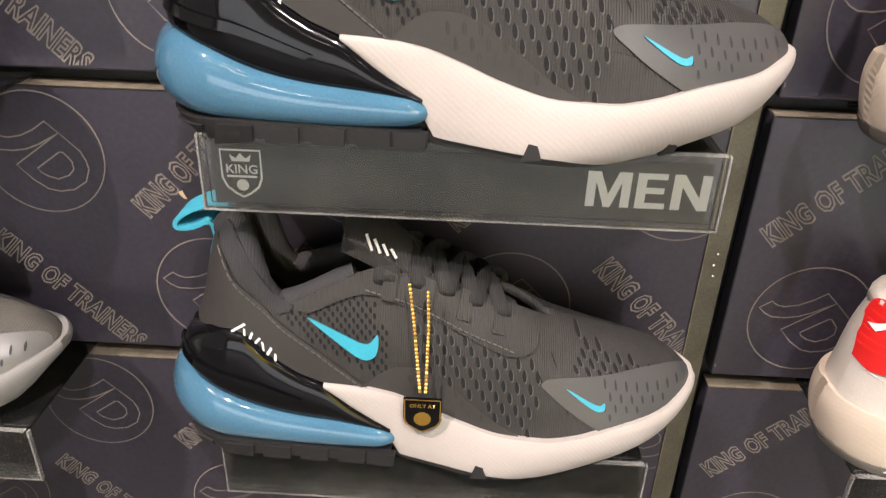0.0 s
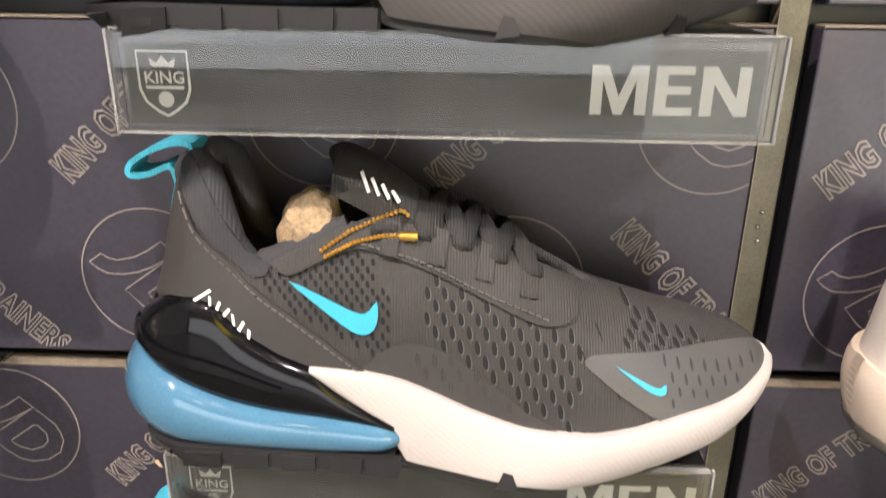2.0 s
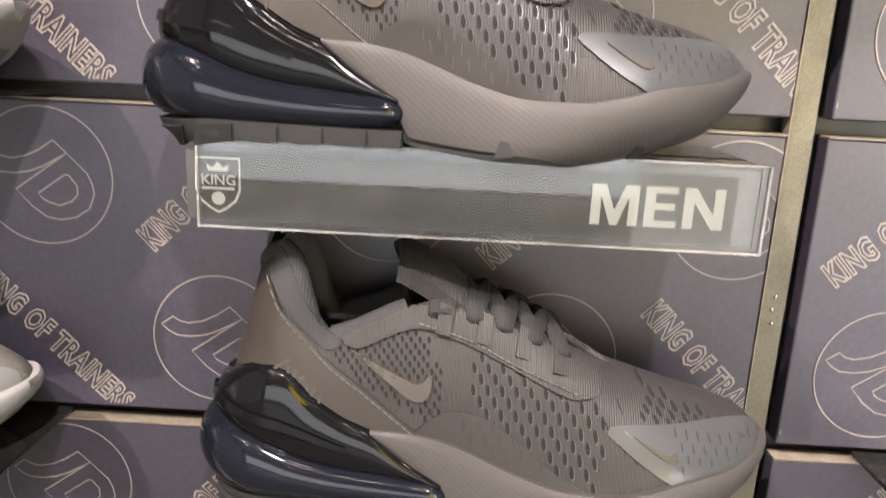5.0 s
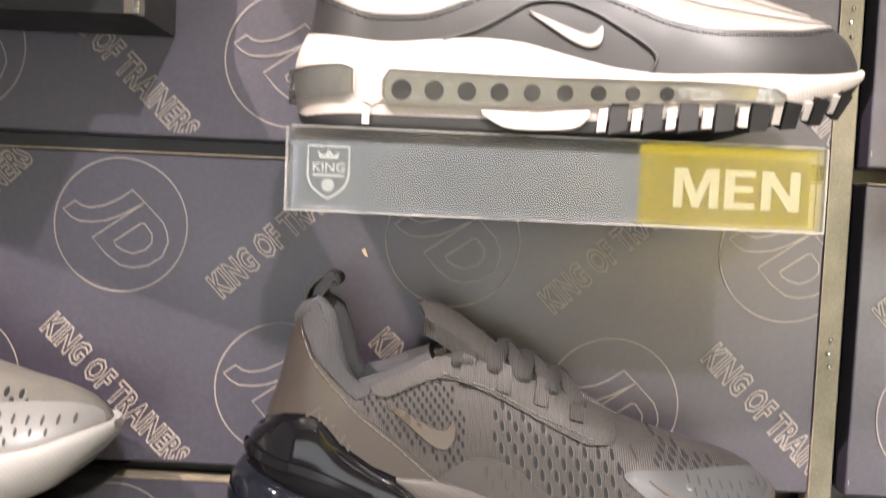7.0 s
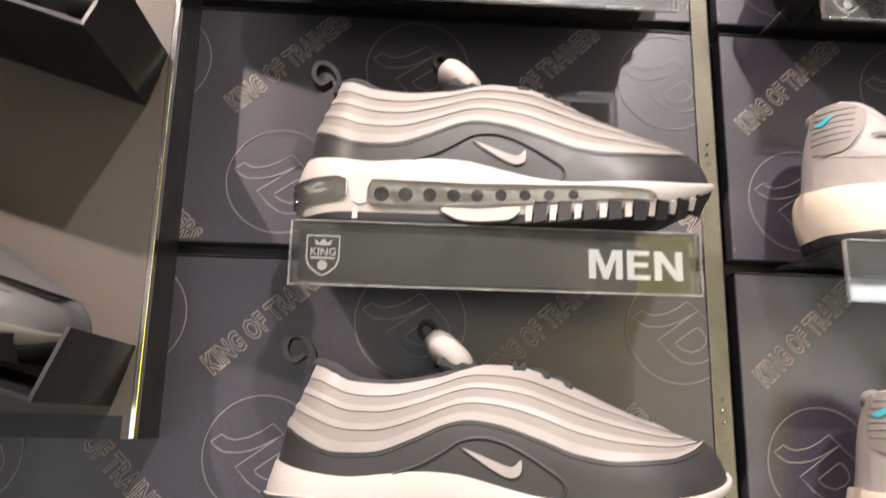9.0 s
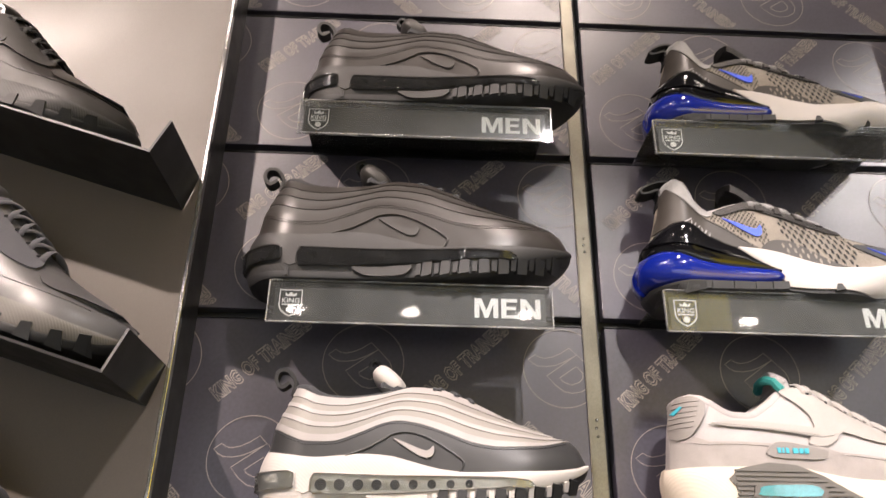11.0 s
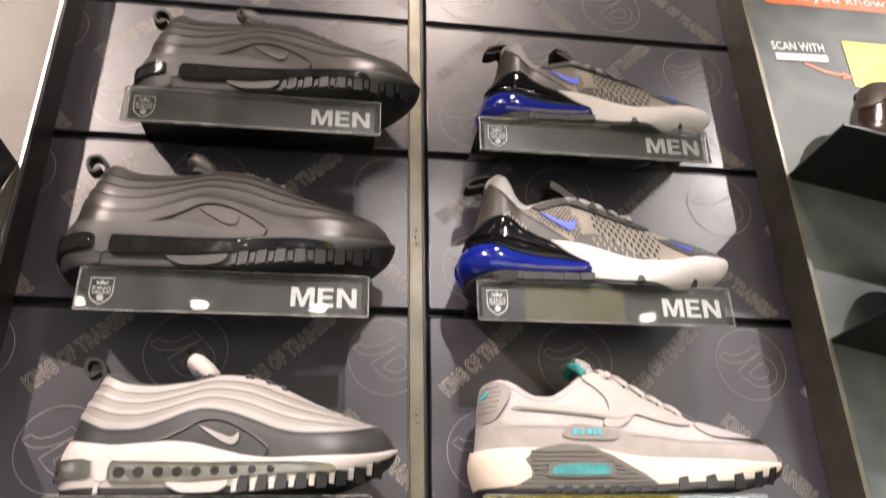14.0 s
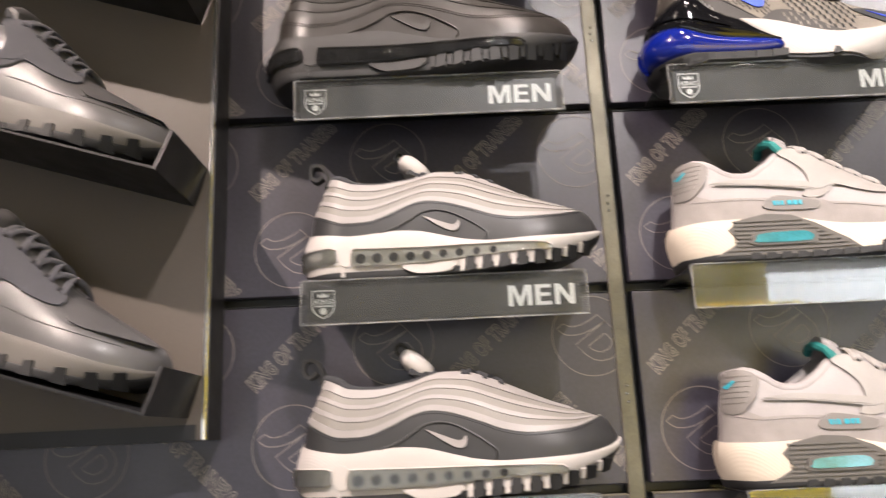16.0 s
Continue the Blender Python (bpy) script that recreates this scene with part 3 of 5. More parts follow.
# -- runner with a big heel air unit --
RUN = Form(0.3015,
           [(0.0, 0.026), (0.010, 0.0155), (0.026, 0.0092), (0.034, 0.0105), (0.041, 0.0130), (0.052, 0.0155), (0.072, 0.0185), (0.0955, 0.0205), (0.118, 0.0255), (0.132, 0.030), (0.15, 0.035)],
           [(0.0, 0.24), (0.01, 0.262), (0.03, 0.291), (0.045, 0.299), (0.057, 0.3015), (0.068, 0.300), (0.15, 0.300)],
           [(0, 0.012), (0.3, 0.012), (0.55, 0.008), (0.75, 0.010), (0.88, 0.022), (1, 0.040)],
           [(0, 0.133), (0.035, 0.144), (0.07, 0.139), (0.12, 0.114), (0.17, 0.098), (0.22, 0.102), (0.30, 0.114), (0.37, 0.120), (0.45, 0.1155), (0.55, 0.106), (0.63, 0.0955), (0.67, 0.0885), (0.71, 0.082), (0.78, 0.0785), (0.9, 0.0755), (0.955, 0.071), (0.985, 0.065), (1, 0.059)],
           [(0, 0.036), (0.15, 0.037), (0.4, 0.038), (0.6, 0.043), (0.75, 0.049), (0.85, 0.051), (1, 0.050)],
           [(0, 0.50), (0.2, 0.5), (0.32, 0.72), (0.45, 0.85), (0.66, 0.97), (0.72, 1.0), (1, 1.0)], 2.0)


def runner(label, upper, counter, clip, bubble, mid, accent, strap, patch, lining, lace, fuse, group, stay=None, sole=None, badge=True, tab=None):
    stay, sole = stay or upper, sole or clip
    s = empty("sneaker", label, "sneaker", group)
    shell(RUN, upper, s, "upper", "knitted upper")
    # sole
    lo = curve([(0.096, 0.0465), (0.1085, 0.0368), (0.1231, 0.0255), (0.1304, 0.0185), (0.1345, 0.0130), (0.1365, 0.0065), (0.15, 0.004), (0.1787, 0.001), (0.2089, 0.0004), (0.2335, 0.006), (0.255, 0.0145), (0.275, 0.0225), (0.2926, 0.038), (0.3015, 0.049)])
    hi = curve([(0.096, 0.0485), (0.1142, 0.0474), (0.1335, 0.0440), (0.1481, 0.0390), (0.1702, 0.0306), (0.195, 0.0250), (0.2146, 0.0262), (0.2314, 0.0307), (0.2547, 0.0405), (0.2797, 0.0490), (0.2905, 0.0540), (0.3015, 0.0570)])
    band(RUN, 0.0965, 0.301, lo, hi, mid, s, "midsole", "sculpted foam midsole", 0.0035, 0.0014, steps=60)
    bl = curve([(-0.002, 0.0175), (0.006, 0.0125), (0.015, 0.0108), (0.03, 0.0100), (0.056, 0.0086), (0.10, 0.0078), (0.137, 0.0098)])
    bh = curve([(-0.002, 0.0400), (0.008, 0.0452), (0.02, 0.0462), (0.0346, 0.0425), (0.058, 0.0330), (0.083, 0.0280), (0.108, 0.0257), (0.137, 0.0232)])
    band(RUN, -0.001, 0.1368, bl, bh, bubble, s, "air_unit", "glossy tinted heel air unit", 0.0015, 0.0078, round1=0.012, rows=16, steps=60)
    band(RUN, 0.004, 0.134, curve([(0.005, 0.009), (0.015, 0.005), (0.03, 0.0025), (0.13, 0.001)]), curve([(0.005, 0.0125), (0.03, 0.0105), (0.13, 0.0086)]), sole, s, "heel_outsole", "", 0.0078)
    for x in (0.028, 0.049, 0.070, 0.091, 0.112, 0.129):
        overlay(RUN, [(x - 0.0082, 0.0008), (x + 0.0072, 0.0006), (x + 0.0076, 0.0085), (x - 0.0076, 0.0088)], 0.0094, sole, s, "lug", thick=0.005, cell=0.02)
    for x, z in ((0.1815, 0.0012), (0.2415, 0.0105)):
        overlay(RUN, [(x - 0.003, z - 0.002), (x + 0.0055, z - 0.001), (x + 0.004, z + 0.0045), (x, z + 0.005)], 0.0052, sole, s, "flex_groove", thick=0.004, cell=0.02)
    band(RUN, 0.135, 0.288, lambda x: lo(x) - 0.0035, lambda x: lo(x) + 0.0015, sole, s, "forefoot_outsole", "", 0.0015)
    # heel clip
    ch = curve([(0.002, 0.047), (0.010, 0.053), (0.0165, 0.062), (0.0255, 0.0725), (0.033, 0.0785), (0.0447, 0.081), (0.052, 0.079), (0.0666, 0.0645), (0.0833, 0.0535), (0.0979, 0.047), (0.112, 0.0360), (0.1345, 0.0222)])
    band(RUN, 0.002, 0.1335, lambda x: bh(x) - 0.003, ch, clip, s, "heel_clip", "glossy moulded heel clip", 0.001, 0.0056, rows=16, steps=60)
    overlay(RUN, [(0.016, 0.0535), (0.021, 0.0580), (0.05, 0.0525), (0.085, 0.0400), (0.082, 0.0380), (0.05, 0.0480)], 0.0082, clip, s, "clip_rib", thick=0.003, cell=0.004)
    # counter and strap
    overlay(RUN, [(0.0195, 0.073), (0.0205, 0.090), (0.026, 0.115), (0.0305, 0.134), (0.034, 0.136), (0.046, 0.115), (0.0685, 0.0885), (0.095, 0.066), (0.128, 0.0405), (0.116, 0.0455), (0.096, 0.0485), (0.0833, 0.0535), (0.0666, 0.0635), (0.052, 0.078), (0.0447, 0.081), (0.033, 0.079), (0.026, 0.0745)], 0.0022, counter, s, "heel_counter", "smooth heel counter with a raised edge", cell=0.004)
    stitch(RUN, [(0.0365, 0.1295), (0.047, 0.1115), (0.0685, 0.0862), (0.095, 0.0640), (0.124, 0.0418)], 0.0026, STITCH_GREY, s)
    if badge:
        for k, (lean_, tall) in enumerate(((1.5, 1.0), (-0.1, 0.9), (0.35, 1.0), (0.9, 0.8), (-0.2, 0.95), (0.7, 0.85), (0.1, 0.7))):
            cx, cz, h = 0.0490 + 0.0036 * k, 0.0820 - 0.0033 * k, 0.0036 * tall
            quad = [(cx + a * 0.00085 * 0.75 + e * h * 0.62 * lean_, cz - a * 0.00085 * 0.66 + e * h * 0.78) for a, e in ((-1, -1), (1, -1), (1, 1), (-1, 1))]
            overlay(RUN, quad, 0.0027, badge if badge is not True else WHITE_INK, s, "lettering_bar", thick=0.0004, cell=0.02)
    # side
    overlay(RUN, [(0.118, 0.0435), (0.128, 0.056), (0.140, 0.0595), (0.155, 0.0565), (0.172, 0.045), (0.190, 0.032), (0.205, 0.0245), (0.19, 0.0215), (0.165, 0.0245), (0.14, 0.0335)], 0.0009, fuse, s, "side_film", "smooth fused film over the knit", thick=0.0009, smooth=3)
    overlay(RUN, [(0.080, 0.0985), (0.0955, 0.1075), (0.112, 0.1165), (0.1165, 0.1175), (0.145, 0.1125), (0.175, 0.1015), (0.198, 0.0905), (0.2085, 0.0825), (0.2105, 0.0755), (0.206, 0.0705), (0.198, 0.0690), (0.189, 0.0715), (0.169, 0.0825), (0.147, 0.0945), (0.132, 0.1015), (0.117, 0.1060), (0.099, 0.0985), (0.088, 0.0925)], 0.0020, stay, s, "eyestay", "stitched eyelet band", smooth=2, cell=0.004)
    stitch(RUN, [(0.118, 0.1085), (0.14, 0.1005), (0.17, 0.0845), (0.198, 0.0715)], 0.0028, STITCH_GREY, s)
    overlay(RUN, [(0.2135, 0.0550), (0.2155, 0.0578), (0.222, 0.0597), (0.238, 0.0630), (0.2521, 0.0662), (0.266, 0.0690), (0.279, 0.0695), (0.290, 0.0675), (0.2975, 0.0630), (0.300, 0.0575), (0.297, 0.0545), (0.280, 0.0465), (0.2547, 0.0385), (0.2471, 0.0365), (0.2304, 0.0442), (0.220, 0.0505)], 0.0012, patch, s, "toe_film", "smooth fused toe film", thick=0.001, smooth=3)
    overlay(RUN, tick_shape(0.0880, 0.0632, 0.0378, 0.0275), 0.0016, accent, s, "side_tick", "moulded tick mark", thick=0.001, smooth=2, cell=0.004)
    overlay(RUN, tick_shape(0.2268, 0.0480, 0.0215, 0.0085), 0.0019, accent, s, "toe_tick", "small tick mark", thick=0.0008, smooth=2, cell=0.004)
    edge = curve([(0.07, 0.089), (0.0955, 0.0655), (0.13, 0.047)])
    top = curve([(0.078, 0.094), (0.09, 0.099), (0.112, 0.112), (0.118, 0.1045), (0.15, 0.0925)])
    tick = tick_shape(0.0865, 0.0615, 0.0405, 0.0305)

    def inside(x, z):
        c = False
        for (ax, az), (bx, bz) in zip(tick, tick[1:] + tick[:1]):
            if (az > z) != (bz > z) and x < (bx - ax) * (z - az) / (bz - az) + ax:
                c = not c
        return c
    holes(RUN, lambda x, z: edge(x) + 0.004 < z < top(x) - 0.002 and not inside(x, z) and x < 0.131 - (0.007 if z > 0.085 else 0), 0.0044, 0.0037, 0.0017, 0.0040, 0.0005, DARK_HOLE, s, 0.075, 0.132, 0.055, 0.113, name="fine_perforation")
    f_lo = curve([(0.14, 0.063), (0.155, 0.058), (0.172, 0.047), (0.19, 0.034), (0.205, 0.0275), (0.215, 0.028)])
    f_hi = curve([(0.145, 0.0935), (0.17, 0.0815), (0.20, 0.0685), (0.215, 0.064)])
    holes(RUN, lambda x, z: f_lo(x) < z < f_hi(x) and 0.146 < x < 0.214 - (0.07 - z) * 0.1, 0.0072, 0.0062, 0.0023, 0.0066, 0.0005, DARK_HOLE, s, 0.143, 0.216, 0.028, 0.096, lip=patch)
    holes(RUN, lambda x, z: f_lo(x) - 0.02 < z < f_lo(x) - 0.002 and 0.142 < x < 0.2 and z > hi(x) + 0.004, 0.0072, 0.0062, 0.0022, 0.0062, 0.0013, upper, s, 0.143, 0.216, 0.028, 0.096, name="moulded_dash")
    t_hi = curve([(0.215, 0.083), (0.24, 0.077), (0.27, 0.0705), (0.285, 0.067)])
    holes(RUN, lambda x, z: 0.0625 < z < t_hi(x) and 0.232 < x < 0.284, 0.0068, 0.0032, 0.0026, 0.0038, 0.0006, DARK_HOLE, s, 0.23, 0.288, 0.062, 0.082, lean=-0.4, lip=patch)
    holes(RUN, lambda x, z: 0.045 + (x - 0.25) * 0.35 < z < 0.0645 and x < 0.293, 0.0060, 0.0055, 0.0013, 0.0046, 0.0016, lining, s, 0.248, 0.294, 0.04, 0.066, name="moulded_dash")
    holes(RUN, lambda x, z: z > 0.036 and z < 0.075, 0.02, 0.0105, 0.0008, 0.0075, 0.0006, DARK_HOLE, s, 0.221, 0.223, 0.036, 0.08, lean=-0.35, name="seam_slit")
    # mouth
    if badge is True:
        for k in range(4):
            p = Vector((0.1185 + 0.0042 * k, -0.0185, 0.1390 - 0.0028 * k))
            bm = bmesh.new()
            tube(bm, [p, p + Vector((0.0030, -0.0022, -0.0085 + 0.0014 * k))], 0.0008, 6)
            part("lettering_bar", bm, WHITE_INK, s)
    collar(RUN, 0.33, lining, s, 0.0075, 0.004, label="padded knit collar")
    overlay(RUN, [(0.034, 0.1365), (0.040, 0.1435), (0.047, 0.1425), (0.056, 0.125), (0.068, 0.1055), (0.080, 0.0965), (0.072, 0.0905), (0.060, 0.101), (0.046, 0.118)], 0.0014, lining, s, "collar_lining", thick=0.002, smooth=2)
    bm = bmesh.new()
    pts = [RUN.at(u, 0.35) for u in US if 0.02 < u < 0.97]
    vs = [bm.verts.new((p.x, p.y * 0.9, 0.048)) for p in pts] + [bm.verts.new((p.x, -p.y * 0.9, 0.048)) for p in pts[::-1]]
    bm.faces.new(vs)
    part("insole", bm, LINING, s, smooth=False)
    tongue(RUN, 0.118, 0.213, 0.021, (0.102, 0.145), stay, s, "padded tongue with moulded bars", 0.002, 0.008, bezier_pts([(0.20, 0.087), (0.18, 0.100), (0.164, 0.111), (0.150, 0.1205), (0.140, 0.128), (0.130, 0.1355), (0.121, 0.1415), (0.113, 0.1455), (0.106, 0.1470), (0.102, 0.1445)], 3))
    laces(RUN, [0.130, 0.145, 0.160, 0.175, 0.190], 0.006, lace, s, 0.0042, 0.3, 0.006)
    for x in (0.130, 0.150, 0.170, 0.189):
        z = RUN.high(RUN.u(x, 0.1)) - 0.007
        overlay(RUN, [(x - 0.004, z - 0.009), (x + 0.003, z - 0.011), (x + 0.0045, z + 0.003), (x - 0.002, z + 0.006)], 0.0038, stay, s, "lace_loop", thick=0.0016, cell=0.02)
    loop = tab or [(0.026, 0.118), (0.031, 0.132), (0.039, 0.145), (0.031, 0.1475), (0.018, 0.144), (0.008, 0.138), (0.007, 0.133), (0.016, 0.1335), (0.027, 0.137), (0.030, 0.128)]
    pull_loop(bezier_pts(loop, 4), 0.0095, strap, s, "folded webbing pull tab")
    return settle(s, run_sag)


# -- runner with wave lines and a full-length air unit --
WAVE = Form(0.29,
            [(0.0, 0.006), (0.012, 0.001), (0.03, 0.0), (0.05, 0.004), (0.075, 0.0085), (0.10, 0.018), (0.115, 0.0235), (0.14, 0.028)],
            [(0.0, 0.25), (0.015, 0.268), (0.03, 0.283), (0.042, 0.2895), (0.055, 0.288), (0.14, 0.288)],
            [(0, 0.030), (0.4, 0.028), (0.7, 0.020), (0.9, 0.024), (1, 0.034)],
            [(0, 0.111), (0.05, 0.108), (0.12, 0.0985), (0.2, 0.0970), (0.3, 0.1015), (0.42, 0.1105), (0.5, 0.1100), (0.58, 0.1035), (0.68, 0.0925), (0.82, 0.0770), (0.92, 0.0690), (0.97, 0.0625), (1, 0.050)],
            [(0, 0.035), (0.15, 0.036), (0.4, 0.037), (0.6, 0.042), (0.75, 0.047), (0.85, 0.049), (1, 0.048)],
            [(0, 0.45), (0.2, 0.5), (0.35, 0.75), (0.5, 0.9), (0.66, 0.98), (0.72, 1.0), (1, 1.0)], 2.4)


def wave_runner(label, mesh, silver, stripe, guard, side, mid, clear, back, pod, sole, block, accent, tongue_mat, loop_mat, group):
    s = empty("sneaker", label, "sneaker", group)
    shell(WAVE, mesh, s, "upper", "upper base layer")
    guard_top = curve([(0.006, 0.0730), (0.0235, 0.0620), (0.0397, 0.0560), (0.0589, 0.0563), (0.0876, 0.0657), (0.1037, 0.0730), (0.1184, 0.0762), (0.1364, 0.0738), (0.1628, 0.0652), (0.1857, 0.0566), (0.2089, 0.0532), (0.2422, 0.0548), (0.262, 0.0600), (0.277, 0.0655)])
    mid_top = curve([(0.0, 0.0515), (0.0088, 0.0482), (0.0277, 0.0442), (0.0465, 0.0424), (0.0716, 0.0445), (0.0906, 0.0460), (0.1097, 0.0450), (0.1354, 0.0390), (0.161, 0.0330), (0.1836, 0.0310), (0.2161, 0.0320), (0.2456, 0.0342), (0.275, 0.0395), (0.29, 0.0450)])

    def roof(x):
        u = WAVE.u(x, 0.09)
        return WAVE.high(u)
    # wave bands from the guard up to the collar
    cuts = [0.0, 0.15, 0.31, 0.41, 0.57, 0.66, 0.80, 0.985]
    for i, (a, b) in enumerate(zip(cuts, cuts[1:])):
        white = i % 2 == 0
        xa, xb = 0.0085 + 0.017 * a, 0.279 - 0.036 * a
        xs = np.linspace(xa, xb, 34)
        low = [(x, guard_top(x) + (roof(x) - guard_top(x)) * (a + 0.002)) for x in xs]
        xs = np.linspace(0.0085 + 0.017 * b, 0.279 - 0.036 * b, 34)
        high = [(x, guard_top(x) + (roof(x) - guard_top(x)) * (b - 0.002)) for x in xs]
        overlay(WAVE, low + high[::-1], 0.0026 if white else 0.0018, stripe if white else silver, s, "wave_stripe" if white else "wave_band", thick=0.003, cell=0.006)
    # guard
    xs = list(np.linspace(0.004, 0.2885, 40))
    low = [(x, mid_top(x) - 0.004) for x in xs]
    xs2 = list(np.linspace(0.0075, 0.278, 38))
    high = [(x, guard_top(x)) for x in xs2] + [(0.2835, 0.060), (0.2875, 0.052), (0.289, 0.044)]
    overlay(WAVE, low + high[::-1], 0.0022, guard, s, "mudguard", "smooth mudguard round the shoe", thick=0.002, cell=0.005)
    stitch(WAVE, [(x, guard_top(x) - 0.0022) for x in np.linspace(0.009, 0.27, 26)], 0.0024, stripe if stripe is guard else LINING, s)
    win = [(0.074, 0.0445), (0.090, 0.0500), (0.104, 0.0575), (0.115, 0.0640), (0.130, 0.0655), (0.145, 0.0610), (0.160, 0.0525), (0.1725, 0.0440), (0.1765, 0.0385), (0.1735, 0.0315), (0.162, 0.0330), (0.148, 0.0365), (0.133, 0.0405), (0.11, 0.0450), (0.090, 0.0460)]
    bm = bmesh.new()
    tube(bm, [WAVE.lifted(x, z, 0.0032) for x, z in bezier_pts(win[:10], 4)], 0.0009, 6)
    part("window_edge", bm, guard, s)
    overlay(WAVE, tick_shape(0.1150, 0.0432, 0.0360, 0.0175), 0.0040, accent, s, "side_tick", "raised tick mark", thick=0.0012, smooth=2, cell=0.004)
    # sole
    lo = curve([(0.0, 0.006), (0.01, 0.002), (0.05, 0.0015), (0.15, 0.0020), (0.2, 0.0055), (0.235, 0.0125), (0.262, 0.0215), (0.28, 0.0300), (0.29, 0.0370)])
    band(WAVE, 0.0, 0.2895, lambda x: lo(x) + 0.006, mid_top, mid, s, "midsole", "foam midsole", 0.0035, 0.0015)
    band(WAVE, 0.001, 0.289, lo, lambda x: lo(x) + 0.0085, sole, s, "outsole", "rubber outsole", 0.003, 0.0005)
    for a, b, z0, z1 in ((0.0005, 0.028, 0.0150, 0.0305), (0.049, 0.230, 0.0122, 0.0290)):
        n = 18
        long = b > 0.1
        wl = [(a + (b - a) * k / n, z0 + (0.0085 * (k / n) ** 2 if long else 0.001)) for k in range(n + 1)]
        wh = [(a + (b - a) * k / n, z1 - (0.0028 * (k / n) if long else 0)) for k in range(n + 1)]
        shape = [(a - 0.003, (z0 + z1) / 2 + 0.003), (a - 0.003, z0 + 0.004)] + wl + [(b + 0.004, wl[-1][1] + 0.002), (b + 0.004, wh[-1][1] - 0.002)] + wh[::-1]
        overlay(WAVE, shape, 0.0050, back, s, "air_chamber_wall", "grey inner wall of the air unit", thick=0.001, cell=0.005)
        win_rim = bmesh.new()
        tube(win_rim, [WAVE.lifted(x, z, 0.0058) for x, z in shape], 0.0009, 6, closed=True)
        part("window_rim", win_rim, mid, s)
        overlay(WAVE, shape, 0.0080, clear, s, "air_window", "clear air unit seen through the midsole", thick=0.0028, cell=0.004)
    for k in range(9):
        x = 0.0551 + k * 0.0158
        w, z = 0.0050 - 0.0002 * k, 0.0195 + 0.0002 * k
        overlay(WAVE, [(x + w * math.cos(t), z + w * 1.0 * math.sin(t)) for t in np.linspace(0, 2 * math.pi, 14, endpoint=False)], 0.0056, pod, s, "air_chamber", thick=0.001, cell=0.02)
    overlay(WAVE, [(0.036, 0.014), (0.036, 0.031), (0.046, 0.031), (0.046, 0.014)], 0.0056, mid, s, "midsole_pillar", thick=0.002, smooth=2)
    overlay(WAVE, [(0.094, 0.0115), (0.100, 0.006), (0.110, 0.0028), (0.132, 0.0028), (0.142, 0.005), (0.146, 0.0125), (0.12, 0.0105)], 0.0066, mid, s, "arch_piece", thick=0.003, smooth=2)
    for k in range(8):
        x = 0.152 + 0.0158 * k
        z = lo(x)
        h = 0.0138 - 0.0006 * k
        overlay(WAVE, [(x - 0.0024, z + 0.0002), (x + 0.0018, z + 0.0008), (x + 0.0026, z + h - 0.002), (x - 0.0016, z + h - 0.003)], 0.0066, block, s, "outsole_strip", thick=0.005, cell=0.02)
        overlay(WAVE, [(x + 0.0028, z - 0.001), (x + 0.0112, z + 0.001), (x + 0.0122, z + h), (x + 0.0042, z + h)], 0.0070, sole, s, "lug", thick=0.005, cell=0.02)
    overlay(WAVE, [(0.0365, 0.0025), (0.040, 0.0025), (0.040, 0.010), (0.0365, 0.010)], 0.0055, block, s, "heel_notch", thick=0.001, cell=0.02)
    # mouth
    collar(WAVE, 0.40, LINING, s, 0.0045, 0.001, label="dark padded collar")
    bm = bmesh.new()
    pts = [WAVE.at(u, 0.45) for u in US if 0.02 < u < 0.97]
    bm.faces.new([bm.verts.new((p.x, p.y * 0.9, 0.055)) for p in pts] + [bm.verts.new((p.x, -p.y * 0.9, 0.055)) for p in pts[::-1]])
    part("insole", bm, LINING, s, smooth=False)
    tongue(WAVE, 0.128, 0.20, 0.017, (0.103, 0.126), LINING, s, "tongue lining", 0.0005, 0.006)
    bm = bmesh.new()
    bmesh.ops.create_uvsphere(bm, u_segments=24, v_segments=14, radius=1.0)
    for v in bm.verts:
        c = v.co
        c.x, c.y, c.z = (math.copysign(abs(q) ** 0.75, q) for q in (c.x, c.y, c.z))
        v.co = pose(0.1085, 0, 0.1195, 0, 42, 0) @ Vector((c.x * 0.0190, c.y * 0.0195, c.z * 0.0098))
    part("tongue_pad", bm, tongue_mat, s, "rounded padded tongue top")
    laces(WAVE, [0.155, 0.170, 0.185], 0.003, LINING, s, 0.0022, 0.35, -0.0005)
    pull_loop(bezier_pts([(0.018, 0.105), (0.020, 0.116), (0.013, 0.127), (0.004, 0.1275), (0.0015, 0.119), (0.007, 0.112), (0.014, 0.1165)], 5), 0.006, loop_mat, s, "webbing heel loop", 0.0017)
    pull_loop(bezier_pts([(0.103, 0.126), (0.099, 0.136), (0.0935, 0.1405), (0.089, 0.136), (0.092, 0.130), (0.099, 0.130)], 5), 0.004, loop_mat, s, "webbing tongue loop", 0.0016)
    return s


